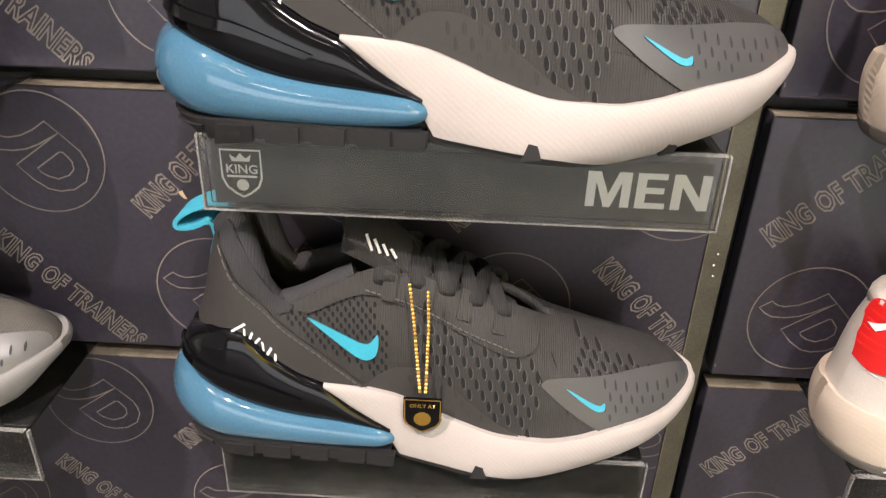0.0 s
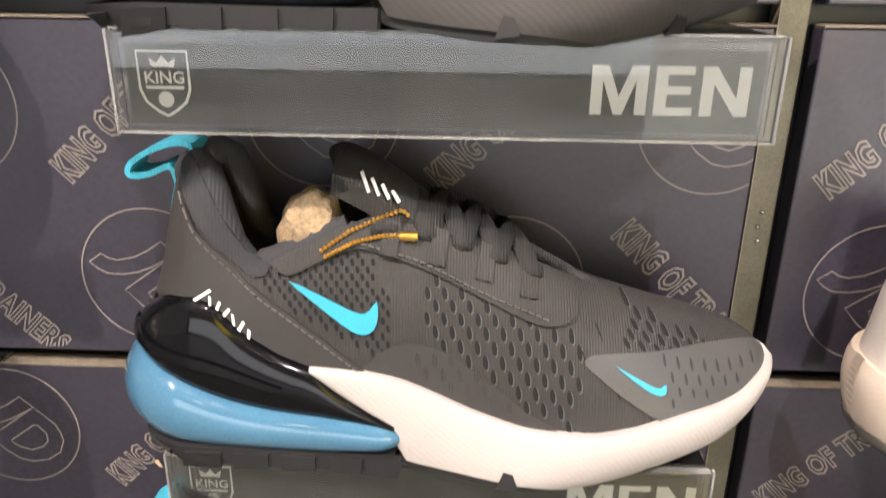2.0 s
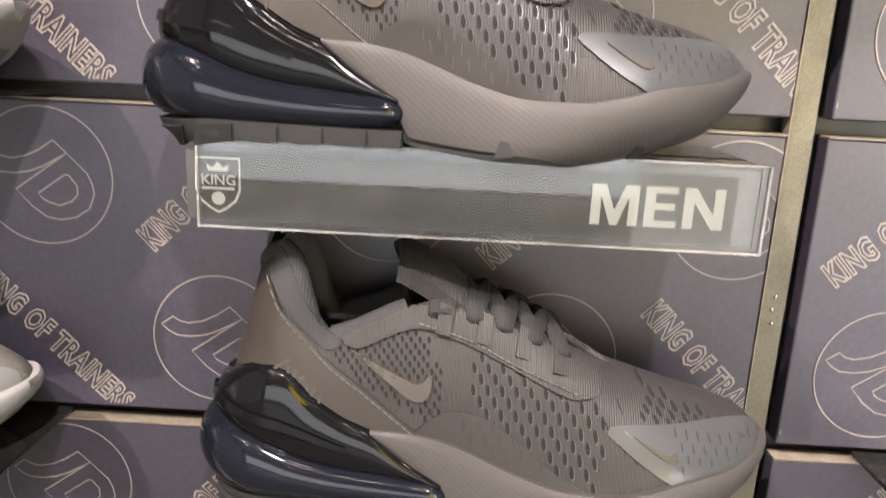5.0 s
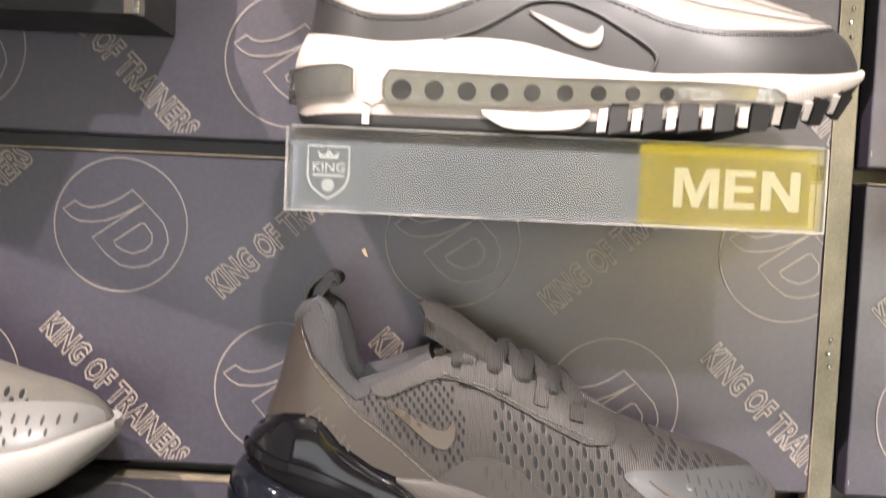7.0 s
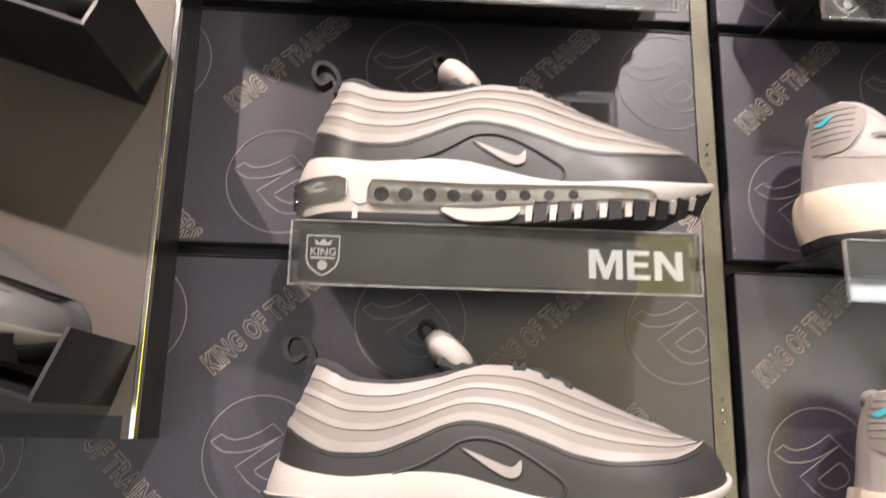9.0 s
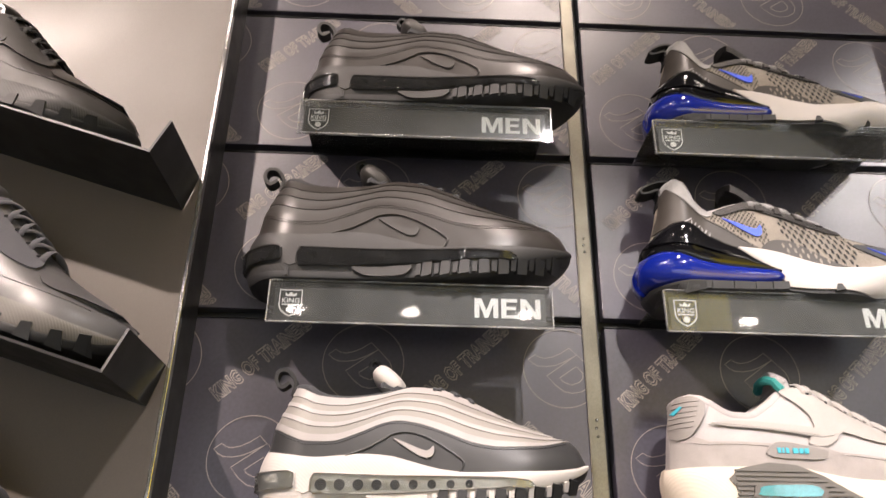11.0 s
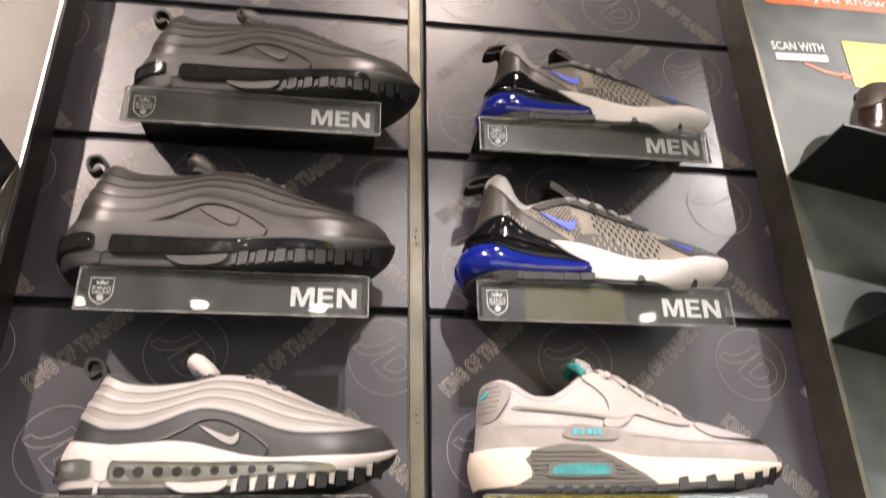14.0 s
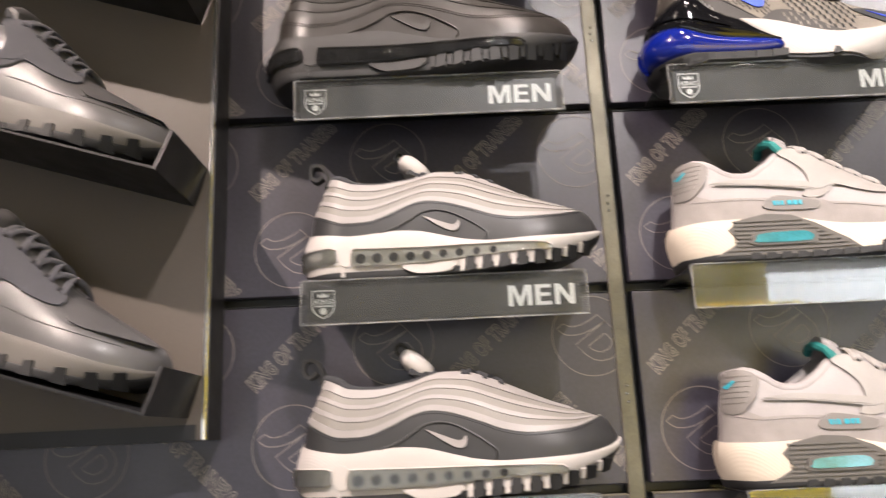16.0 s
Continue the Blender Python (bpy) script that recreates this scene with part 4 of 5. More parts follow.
# -- classic leather runner with a small window --
CLASSIC = Form(0.295,
               [(0.0, 0.008), (0.012, 0.003), (0.03, 0.0), (0.05, 0.003), (0.075, 0.006), (0.095, 0.011), (0.11, 0.016), (0.13, 0.02)],
               [(0.0, 0.262), (0.015, 0.282), (0.028, 0.2935), (0.04, 0.295), (0.13, 0.295)],
               [(0, 0.028), (0.4, 0.026), (0.75, 0.018), (0.9, 0.018), (1, 0.024)],
               [(0, 0.100), (0.04, 0.103), (0.10, 0.096), (0.16, 0.0865), (0.22, 0.086), (0.28, 0.096), (0.35, 0.113), (0.40, 0.1155), (0.46, 0.108), (0.55, 0.094), (0.65, 0.079), (0.78, 0.066), (0.90, 0.056), (0.97, 0.047), (1, 0.035)],
               [(0, 0.034), (0.15, 0.036), (0.4, 0.037), (0.6, 0.042), (0.75, 0.048), (0.85, 0.050), (1, 0.049)],
               [(0, 0.42), (0.2, 0.48), (0.35, 0.75), (0.5, 0.9), (0.66, 0.98), (0.72, 1.0), (1, 1.0)], 2.4)


def classic(label, leather, overlay_mat, suede, mid, cassette, window, tabmat, accent, sole, lining, lace, group, ribs=True, heel_tab=None, inner=LINING):
    s = empty("sneaker", label, "sneaker", group)
    shell(CLASSIC, leather, s, "upper", "upper base layer")
    mid_top = curve([(0.0, 0.040), (0.02, 0.0395), (0.05, 0.040), (0.09, 0.042), (0.12, 0.0365), (0.15, 0.0315), (0.20, 0.029), (0.25, 0.027), (0.28, 0.029), (0.295, 0.034)])
    lo = curve([(0.0, 0.004), (0.02, 0.002), (0.15, 0.002), (0.21, 0.004), (0.25, 0.009), (0.275, 0.016), (0.295, 0.026)])
    band(CLASSIC, 0.0, 0.2945, lambda x: lo(x) + 0.004, mid_top, mid, s, "midsole", "foam midsole", 0.0035, 0.001)
    band(CLASSIC, 0.001, 0.2945, lo, lambda x: lo(x) + 0.0062, sole, s, "outsole", "dark rubber outsole", 0.0045, 0.0005)
    for x in (0.062, 0.076, 0.09, 0.104, 0.118, 0.132, 0.146, 0.160, 0.180, 0.204, 0.229, 0.250, 0.268):
        big = x > 0.17
        z = lo(x)
        overlay(CLASSIC, [(x - 0.006, z - 0.001), (x + 0.005, z), (x + 0.0035, z + (0.012 if big else 0.0055)), (x - 0.004, z + (0.010 if big else 0.0055))], 0.0062, sole, s, "lug", thick=0.005, cell=0.02)
    # cassette with its window
    overlay(CLASSIC, [(0.028, 0.006), (0.049, 0.018), (0.040, 0.030), (0.050, 0.0385), (0.075, 0.0435), (0.098, 0.042), (0.12, 0.0335), (0.148, 0.0165), (0.158, 0.0075), (0.10, 0.0055)], 0.0055, cassette, s, "sole_cassette", "ribbed sidewall insert", thick=0.003)
    if ribs:
        for k in range(8):
            z = 0.0095 + k * 0.0038
            a = 0.045 if z > 0.012 else 0.036
            b = 0.156 - (z - 0.008) * 1.7
            overlay(CLASSIC, [(a, z), (b, z), (b - 0.003, z + 0.0016), (a, z + 0.0016)], 0.0066, cassette, s, "rib", thick=0.0015, cell=0.012)
    overlay(CLASSIC, smooth_loop([(0.062, 0.0145), (0.059, 0.0195), (0.062, 0.0255), (0.08, 0.0275), (0.108, 0.0275), (0.119, 0.024), (0.119, 0.0175), (0.113, 0.0145)], 3), 0.0076, cassette, s, "window_frame", thick=0.003)
    overlay(CLASSIC, smooth_loop([(0.065, 0.0165), (0.063, 0.020), (0.066, 0.0240), (0.085, 0.0255), (0.107, 0.0255), (0.115, 0.022), (0.114, 0.0185), (0.108, 0.0165)], 3), 0.0084, window, s, "air_window", "tinted air window", thick=0.002)
    # overlays
    overlay(CLASSIC, [(0.003, 0.040), (0.006, 0.066), (0.017, 0.068), (0.03, 0.061), (0.055, 0.0615), (0.08, 0.0605), (0.105, 0.0575), (0.122, 0.060), (0.14, 0.0535), (0.16, 0.052), (0.19, 0.047), (0.23, 0.045), (0.26, 0.044), (0.282, 0.044), (0.2925, 0.037), (0.2945, 0.031), (0.27, 0.0265), (0.23, 0.0265), (0.15, 0.0305), (0.09, 0.040), (0.05, 0.0385)], 0.0018, suede, s, "mudguard", "suede mudguard along the sole", thick=0.0014)
    overlay(CLASSIC, [(0.006, 0.067), (0.010, 0.092), (0.0145, 0.1025), (0.024, 0.103), (0.033, 0.096), (0.030, 0.083), (0.022, 0.071), (0.016, 0.065)], 0.0030, tabmat, s, "heel_patch", "ribbed heel patch", thick=0.002, smooth=2)
    for k in range(6):
        z = 0.074 + k * 0.0046
        overlay(CLASSIC, [(CLASSIC.heel(z) + 0.001, z), (0.021 + 0.0016 * k, z), (0.021 + 0.0016 * k, z + 0.002), (CLASSIC.heel(z) + 0.001, z + 0.002)], 0.0036, tabmat, s, "rib", thick=0.001, cell=0.01)
    overlay(CLASSIC, [(0.010, 0.088), (0.0165, 0.094), (0.0175, 0.0925), (0.0118, 0.086)], 0.0042, accent if heel_tab is None else heel_tab, s, "heel_mark", thick=0.0006, cell=0.02)
    overlay(CLASSIC, [(0.076, 0.052), (0.085, 0.0605), (0.098, 0.061), (0.126, 0.0555), (0.1285, 0.0525), (0.124, 0.0475), (0.10, 0.0475), (0.082, 0.0485)], 0.0034, tabmat, s, "side_badge", "small ribbed side badge", thick=0.0016, smooth=2)
    for x, w in ((0.0855, 0.003), (0.0895, 0.0018), (0.0925, 0.0028), (0.0985, 0.0045), (0.104, 0.0035), (0.1085, 0.0035)):
        overlay(CLASSIC, [(x, 0.0518), (x + w, 0.0518), (x + w, 0.0562), (x, 0.0562)], 0.0042, accent, s, "lettering_bar", thick=0.0006, cell=0.02)
    # eyestay and side swash
    overlay(CLASSIC, [(0.115, 0.061), (0.123, 0.074), (0.122, 0.087), (0.113, 0.098), (0.1035, 0.109), (0.112, 0.1145), (0.126, 0.110), (0.15, 0.095), (0.176, 0.0805), (0.198, 0.0705), (0.20, 0.0615), (0.185, 0.0615), (0.165, 0.066), (0.148, 0.0715), (0.14, 0.065), (0.130, 0.059)], 0.0022, overlay_mat, s, "eyestay", "leather eyelet stay", thick=0.0014, smooth=2)
    overlay(CLASSIC, [(0.032, 0.076), (0.07, 0.0735), (0.105, 0.0695), (0.128, 0.0665), (0.1445, 0.0715), (0.1445, 0.0805), (0.140, 0.0765), (0.128, 0.0745), (0.10, 0.077), (0.06, 0.080)], 0.0028, overlay_mat, s, "side_tick", "stitched leather side swash", thick=0.0012, smooth=2)
    stitch(CLASSIC, [(0.034, 0.0772), (0.07, 0.0747), (0.105, 0.0707), (0.126, 0.0683)], 0.0030, suede, s, r=0.0004)
    stitch(CLASSIC, [(0.008, 0.0635), (0.03, 0.0588), (0.055, 0.0592), (0.08, 0.0582)], 0.0022, leather, s, r=0.0004)
    stitch(CLASSIC, [(0.142, 0.0515), (0.16, 0.0500), (0.19, 0.0452), (0.23, 0.0432), (0.262, 0.0420)], 0.0022, leather, s, r=0.0004)
    overlay(CLASSIC, [(0.205, 0.062), (0.215, 0.066), (0.24, 0.0605), (0.262, 0.054), (0.278, 0.0475), (0.27, 0.0465), (0.24, 0.048), (0.215, 0.0515)], 0.0016, leather, s, "toe_panel", thick=0.0012, smooth=2)
    for k in range(5):
        x = 0.128 + k * 0.0155
        z = CLASSIC.high(CLASSIC.u(x, 0.1)) - 0.0085
        overlay(CLASSIC, [(x + 0.0016 * math.cos(t), z + 0.0016 * math.sin(t)) for t in np.linspace(0, 2 * math.pi, 10, endpoint=False)], 0.0032, DARK_HOLE, s, "eyelet", thick=0.0004, cell=0.02)
    collar(CLASSIC, 0.36, lining, s, 0.006, 0.002, label="padded collar")
    bm = bmesh.new()
    pts = [CLASSIC.at(u, 0.4) for u in US if 0.02 < u < 0.97]
    bm.faces.new([bm.verts.new((p.x, p.y * 0.9, 0.05)) for p in pts] + [bm.verts.new((p.x, -p.y * 0.9, 0.05)) for p in pts[::-1]])
    part("insole", bm, lining, s, smooth=False)
    tongue(CLASSIC, 0.122, 0.205, 0.020, (0.105, 0.1335), leather, s, "padded tongue", 0.0015, 0.008)
    bm = bmesh.new()
    tube(bm, [(0.108, -0.019, 0.112), (0.1035, -0.018, 0.1195), (0.1010, -0.009, 0.1235), (0.1005, 0, 0.1245), (0.1010, 0.009, 0.1235), (0.1035, 0.018, 0.1195)], 0.0042, 8)
    part("tongue_lining", bm, inner, s)
    laces(CLASSIC, [0.130, 0.146, 0.162, 0.178, 0.194], 0.007, lace, s, 0.0032, 0.4, 0.005)
    return s


# ---- shoe materials ----
def knit(name, c, rough=0.7, **k):
    return material(name, c, rough, rib=800, bump=0.45, depth=0.0005, vary=0.18, grain=1500, stain=40, **k)


def smooth_mat(name, c, rough=0.4, **k):
    return material(name, c, rough, vary=0.08, stain=30, grain=1200, bump=0.08, depth=0.0002, **k)


def foam(name, c):
    return material(name, c, 0.55, vary=0.04, stain=25, bump=0.15, depth=0.0003, rib=600, axis="DIAGONAL")


EDGE_CHIP = material("chipboard_chip", (0.5, 0.38, 0.24), 0.8)
CHAR_KNIT = knit("charcoal_knit", (0.032, 0.031, 0.030))
GREY_KNIT = knit("warm_grey_knit", (0.0295, 0.0275, 0.0268), 0.52)
TAUPE_KNIT = knit("taupe_grey_knit", (0.21, 0.185, 0.155))
PALE_KNIT = knit("pale_grey_knit", (0.22, 0.215, 0.215))
CHAR_SMOOTH = smooth_mat("charcoal_film", (0.034, 0.032, 0.031), 0.62)
GREY_SMOOTH = smooth_mat("warm_grey_film", (0.033, 0.028, 0.024), 0.45)
TOE_FILM = smooth_mat("satin_grey_toe_film", (0.062, 0.063, 0.064), 0.42)
TOE_FILM_DARK = smooth_mat("satin_black_toe_film", (0.05, 0.053, 0.056), 0.33, coat=0.15)
BLACK_GLOSS = material("glossy_black_clip", (0.004, 0.004, 0.005), 0.09, coat=0.1, spec=0.4, vary=0.05, bump=0.04, rvary=0.03)
BLACK_AIR = material("smoky_black_air_unit", (0.006, 0.007, 0.011), 0.08, coat=0.15, spec=0.45, vary=0.05, bump=0.03, rvary=0.02)
ICE_AIR = material("ice_blue_air_unit", (0.06, 0.16, 0.255), 0.07, coat=0.9, vary=0.1, stain=20, bump=0.03, rvary=0.03)
ROYAL_AIR = material("royal_blue_air_unit", (0.004, 0.011, 0.15), 0.08, coat=0.7, vary=0.08, bump=0.03, rvary=0.03)
WHITE_FOAM = foam("white_foam", (0.43, 0.40, 0.38))
ASH_FOAM = foam("ash_white_foam", (0.25, 0.245, 0.24))
GREY_FOAM = foam("dark_grey_foam", (0.050, 0.0465, 0.0445))
STITCH_GREY = smooth_mat("grey_stitching", (0.085, 0.082, 0.08), 0.6)
BLACK_FOAM = foam("black_foam", (0.022, 0.021, 0.021))
CREAM_FOAM = foam("cream_white_foam", (0.54, 0.47, 0.39))
AQUA = smooth_mat("aqua_print", (0.035, 0.33, 0.45), 0.5)
AQUA_WEB = knit("aqua_webbing", (0.045, 0.34, 0.47))
BLUE = smooth_mat("bright_blue_print", (0.05, 0.10, 0.65), 0.45)
DARK_PRINT = smooth_mat("dark_bronze_print", (0.05, 0.042, 0.034), 0.3)
BLACK_RUBBER = material("black_rubber", (0.014, 0.014, 0.015), 0.6, vary=0.15, bump=0.2)
BLACK_WEB = knit("black_webbing", (0.014, 0.014, 0.014))
SILVER = material("silver_grey_mesh", (0.205, 0.19, 0.175), 0.55, vary=0.08, grain=1800, bump=0.12, depth=0.0002, rib=900)
WHITE_STRIPE = smooth_mat("white_leather_stripe", (0.285, 0.265, 0.257), 0.42)
DARK_LEATHER = smooth_mat("dark_grey_leather", (0.030, 0.030, 0.031), 0.42)
BLACK_LEATHER = smooth_mat("matt_black_leather", (0.026, 0.024, 0.022), 0.52)
BLACK_STRIPE = smooth_mat("black_leather_stripe", (0.024, 0.021, 0.019), 0.36)
FUSE_GREY = smooth_mat("satin_warm_grey_film", (0.028, 0.025, 0.023), 0.34)
ASH_KNIT = knit("ash_grey_knit", (0.105, 0.10, 0.09))
ASH_FILM = smooth_mat("ash_grey_film", (0.13, 0.13, 0.128), 0.4)
TEAL_LINING = knit("teal_mesh_lining", (0.02, 0.20, 0.185))
CHAR_WOVEN = material("charcoal_woven_rib", (0.040, 0.040, 0.042), 0.7, rib=850, bump=0.7, depth=0.0006)
CLEAR_AIR = clear_plastic("clear_air_window", (0.95, 0.95, 0.92), 0.06, 0.03, 1.5, 0.4)
AIR_BACK = smooth_mat("grey_air_chamber_wall", (0.43, 0.43, 0.42), 0.3)
SMOKE_BACK = smooth_mat("black_air_chamber_wall", (0.016, 0.016, 0.018), 0.3)
SMOKE_AIR = clear_plastic("smoky_air_window", (0.5, 0.52, 0.55), 0.06, 0.01, 1.6, 0.4)
POD = smooth_mat("dark_air_chamber", (0.018, 0.02, 0.024), 0.3)
PALE_LEATHER = smooth_mat("pale_grey_leather", (0.29, 0.268, 0.265), 0.55)
PALE_SUEDE = material("light_grey_suede", (0.245, 0.222, 0.212), 0.85, vary=0.1, stain=50, grain=2500, bump=0.3, depth=0.0003, sheen=0.2)
MID_LEATHER = smooth_mat("mid_grey_leather", (0.27, 0.25, 0.235), 0.55)
RIB_GREY = smooth_mat("ribbed_mid_grey_rubber", (0.17, 0.155, 0.145), 0.55)
STONE_RUBBER = material("stone_grey_rubber", (0.10, 0.092, 0.084), 0.6, vary=0.1)
TEAL_AIR = material("teal_air_window", (0.035, 0.20, 0.235), 0.10, coat=0.6, vary=0.25, stain=90, bump=0.05)
TEAL = smooth_mat("teal_print", (0.03, 0.29, 0.37), 0.5)
RED = smooth_mat("red_heel_patch", (0.60, 0.015, 0.015), 0.45)
OFF_WHITE = smooth_mat("off_white_leather", (0.56, 0.53, 0.49), 0.5)
STEEL_LEATHER = smooth_mat("steel_grey_leather", (0.088, 0.085, 0.087), 0.4, coat=0.1)
STEEL_SUEDE = material("slate_suede", (0.066, 0.066, 0.078), 0.85, vary=0.15, bump=0.3, grain=2500, sheen=0.2)
STEEL_FOAM = foam("mid_grey_foam", (0.12, 0.11, 0.10))
COCOA = smooth_mat("dark_brown_leather", (0.045, 0.030, 0.024), 0.22, coat=0.3)
COCOA_SUEDE = smooth_mat("brown_leather_overlay", (0.10, 0.075, 0.06), 0.4)
MAROON_AIR = material("maroon_air_window", (0.10, 0.012, 0.02), 0.1, coat=0.6)

# ---- shoes on the wall ----
ON = "sneakers on the wall"


def put(x, n, scale=1.0, y=-0.049, turn=0.0):
    dz = (DROOP if x < 0.18 else DROOP_B).get(n, 0) if x > -0.3 else 0
    return pose(x, y, seam(n) + 0.0024 + dz, 0, 0, turn) @ Matrix.Scale(scale, 4)


def place(shoe, m):
    shoe.matrix_basis = m
    return shoe


blue = runner("charcoal knit runner with aqua ticks and ice-blue air heel", CHAR_KNIT, CHAR_SMOOTH, BLACK_GLOSS, ICE_AIR, WHITE_FOAM, AQUA, AQUA_WEB, TOE_FILM, LINING, BLACK_WEB, CHAR_SMOOTH, ON, sole=BLACK_RUBBER)
place(blue, put(-0.143, 1, 1.02))
copy_thing(blue, put(-0.161, 0, 1.02))
black = runner("all dark-grey knit runner with smoky black air heel", GREY_KNIT, GREY_SMOOTH, BLACK_GLOSS, BLACK_AIR, GREY_FOAM, DARK_PRINT, BLACK_WEB, TOE_FILM_DARK, LINING, BLACK_WEB, FUSE_GREY, ON, sole=BLACK_RUBBER, badge=DARK_PRINT,
               tab=[(0.030, 0.118), (0.032, 0.135), (0.036, 0.150), (0.046, 0.158), (0.054, 0.158), (0.055, 0.154), (0.048, 0.151), (0.041, 0.143)])
place(black, put(-0.143, 2, 0.98))
copy_thing(black, put(-0.164, 3, 0.955))
# gold chain tags
def chain(pts, parent, n):
    """A string of small balls along a line."""
    bm = bmesh.new()
    p = [Vector(q) for q in pts]
    seg = [(b - a).length for a, b in zip(p, p[1:])]
    for k in range(n):
        d = sum(seg) * (k + 0.5) / n
        for a, b, l in zip(p, p[1:], seg):
            if d <= l:
                bmesh.ops.create_icosphere(bm, subdivisions=1, radius=0.0011, matrix=Matrix.Translation(a.lerp(b, d / l)))
                break
            d -= l
    return part("ball_chain", bm, GOLD, parent, "gold ball chain")


def draped(pts, off):
    """Points on the near side of the upper blue-heeled shoe, from places in the room."""
    return [(x, -0.049 + 1.02 * RUN.side((x + 0.143) / 1.02, (z - 0.8124) / 1.02 + 0.008) - off, z) for x, z in pts]


hang = empty("hang_tag", "black and gold shield tag hanging on a gold ball chain", "tag")
tagc = Vector((-0.004, -0.101, 0.6625))
chain([(-0.013, -0.086, 0.735), (-0.010, -0.092, 0.715), (tagc.x - 0.0015, tagc.y, 0.6745)], hang, 28)
chain([(-0.003, -0.086, 0.731), (-0.002, -0.093, 0.712), (tagc.x + 0.0015, tagc.y, 0.6745)], hang, 26)
bm = bmesh.new()
shield = [(-1, 1.05), (1, 1.05), (1, -0.35), (0.8, -0.7), (0.35, -0.98), (0, -1.15), (-0.35, -0.98), (-0.8, -0.7), (-1, -0.35)]
f = bm.faces.new([bm.verts.new((tagc.x + a * 0.0105, tagc.y, tagc.z - 0.003 + b * 0.0108)) for a, b in shield])
ex = bmesh.ops.extrude_face_region(bm, geom=[f])
for w in ex["geom"]:
    if isinstance(w, bmesh.types.BMVert):
        w.co.y += 0.0012
bmesh.ops.recalc_face_normals(bm, faces=bm.faces)
plate = part("tag_plate", bm, BLACK_GLOSS, hang, "black enamel shield", smooth=False)
bm = bmesh.new()
ribbon(bm, [(tagc.x + a * 0.0098, tagc.z - 0.003 + b * 0.0101) for a, b in shield], 0.0007, True, tagc.y - 0.0003)
add_text(bm, "ONLY AT", tagc.x, tagc.y - 0.0003, tagc.z + 0.0036, 0.0145, 0.0026)
ring = [bm.verts.new((tagc.x + 0.0048 * math.cos(a), tagc.y - 0.0003, tagc.z - 0.0055 + 0.0048 * math.sin(a))) for a in np.linspace(0, 2 * math.pi, 24, endpoint=False)]
bm.faces.new(ring)
part("gold_print", bm, GOLD, plate, "gold edge, lettering and disc", smooth=False)
loose = empty("hang_tag", "gold ball chain lying looped over the shoe's collar", "tag")
chain(draped([(-0.040, 0.912), (-0.028, 0.920), (-0.014, 0.926), (-0.005, 0.929), (-0.002, 0.926)], 0.003), loose, 22)
chain(draped([(-0.038, 0.910), (-0.025, 0.9165), (-0.014, 0.919), (-0.005, 0.919)], 0.004), loose, 20)
bm = bmesh.new()
q = Vector(draped([(-0.002, 0.919)], 0.005)[0])
box(bm, q.x - 0.004, q.x + 0.004, q.y - 0.0015, q.y + 0.0015, q.z - 0.0017, q.z + 0.0017, 0.0006)
part("clasp", bm, GOLD, loose, "gold clasp")
bm = bmesh.new()
bmesh.ops.create_icosphere(bm, subdivisions=4, radius=0.0165)
for w in bm.verts:
    c = w.co.normalized()
    w.co = Vector((w.co.x * 0.85, w.co.y, w.co.z * 1.15)) * (1 + 0.13 * noise.noise(c * 2.3) + 0.07 * noise.noise(c * 6))
stuffing = tagged(part("paper_ball", bm, STONE), "crumpled brown paper ball stuffed into the shoe", "paper")
stuffing.matrix_basis = pose(-0.048, -0.055, 0.915, 0, 15, 0)
for n, x, z, w, h in ((0, -0.163, 0.124, 0.003, 0.0035), (3, -0.103, 0.138, 0.0022, 0.003), (1, -0.055, 0.108, 0.0012, 0.001)):
    bm = bmesh.new()
    bm.faces.new([bm.verts.new((x + w * a, 0.0001, seam(n) + z + h * b)) for a, b in ((-0.9, 0.6), (0.1, 0.9), (0.5, -0.1), (1.0, -0.8), (0.1, -0.6), (-0.6, 0.1))])
    part("paint_chip", bm, EDGE_CHIP, wall, "chipped spot in the panel", smooth=False)

silver = wave_runner("silver, white and black runner with wavy stripes", SILVER, SILVER, WHITE_STRIPE, DARK_LEATHER, CHAR_WOVEN, WHITE_FOAM, CLEAR_AIR, AIR_BACK, POD, BLACK_RUBBER, WHITE_FOAM, WHITE_STRIPE, WHITE_FOAM, BLACK_WEB, ON)
place(silver, put(-0.132, 4, 0.965))
copy_thing(silver, put(-0.125, 5, 0.975))
jet = wave_runner("all-black runner with wavy stripes and smoky air sole", BLACK_LEATHER, BLACK_LEATHER, BLACK_STRIPE, BLACK_STRIPE, BLACK_WEB, BLACK_FOAM, SMOKE_AIR, SMOKE_BACK, BLACK_RUBBER, BLACK_RUBBER, BLACK_RUBBER, BLACK_LEATHER, BLACK_LEATHER, BLACK_WEB, ON)
place(jet, put(-0.159, 6, 1.045))
copy_thing(jet, put(-0.122, 7, 0.965))
royal = runner("taupe knit runner with blue tick and royal-blue air heel", TAUPE_KNIT, GREY_SMOOTH, BLACK_GLOSS, ROYAL_AIR, WHITE_FOAM, BLUE, BLACK_WEB, TOE_FILM_DARK, PALE_KNIT, PALE_KNIT, GREY_SMOOTH, ON, stay=GREY_KNIT, sole=BLACK_RUBBER, badge=PALE_KNIT)
place(royal, put(0.208, 6, 0.955))
copy_thing(royal, put(0.237, 7, 0.945))
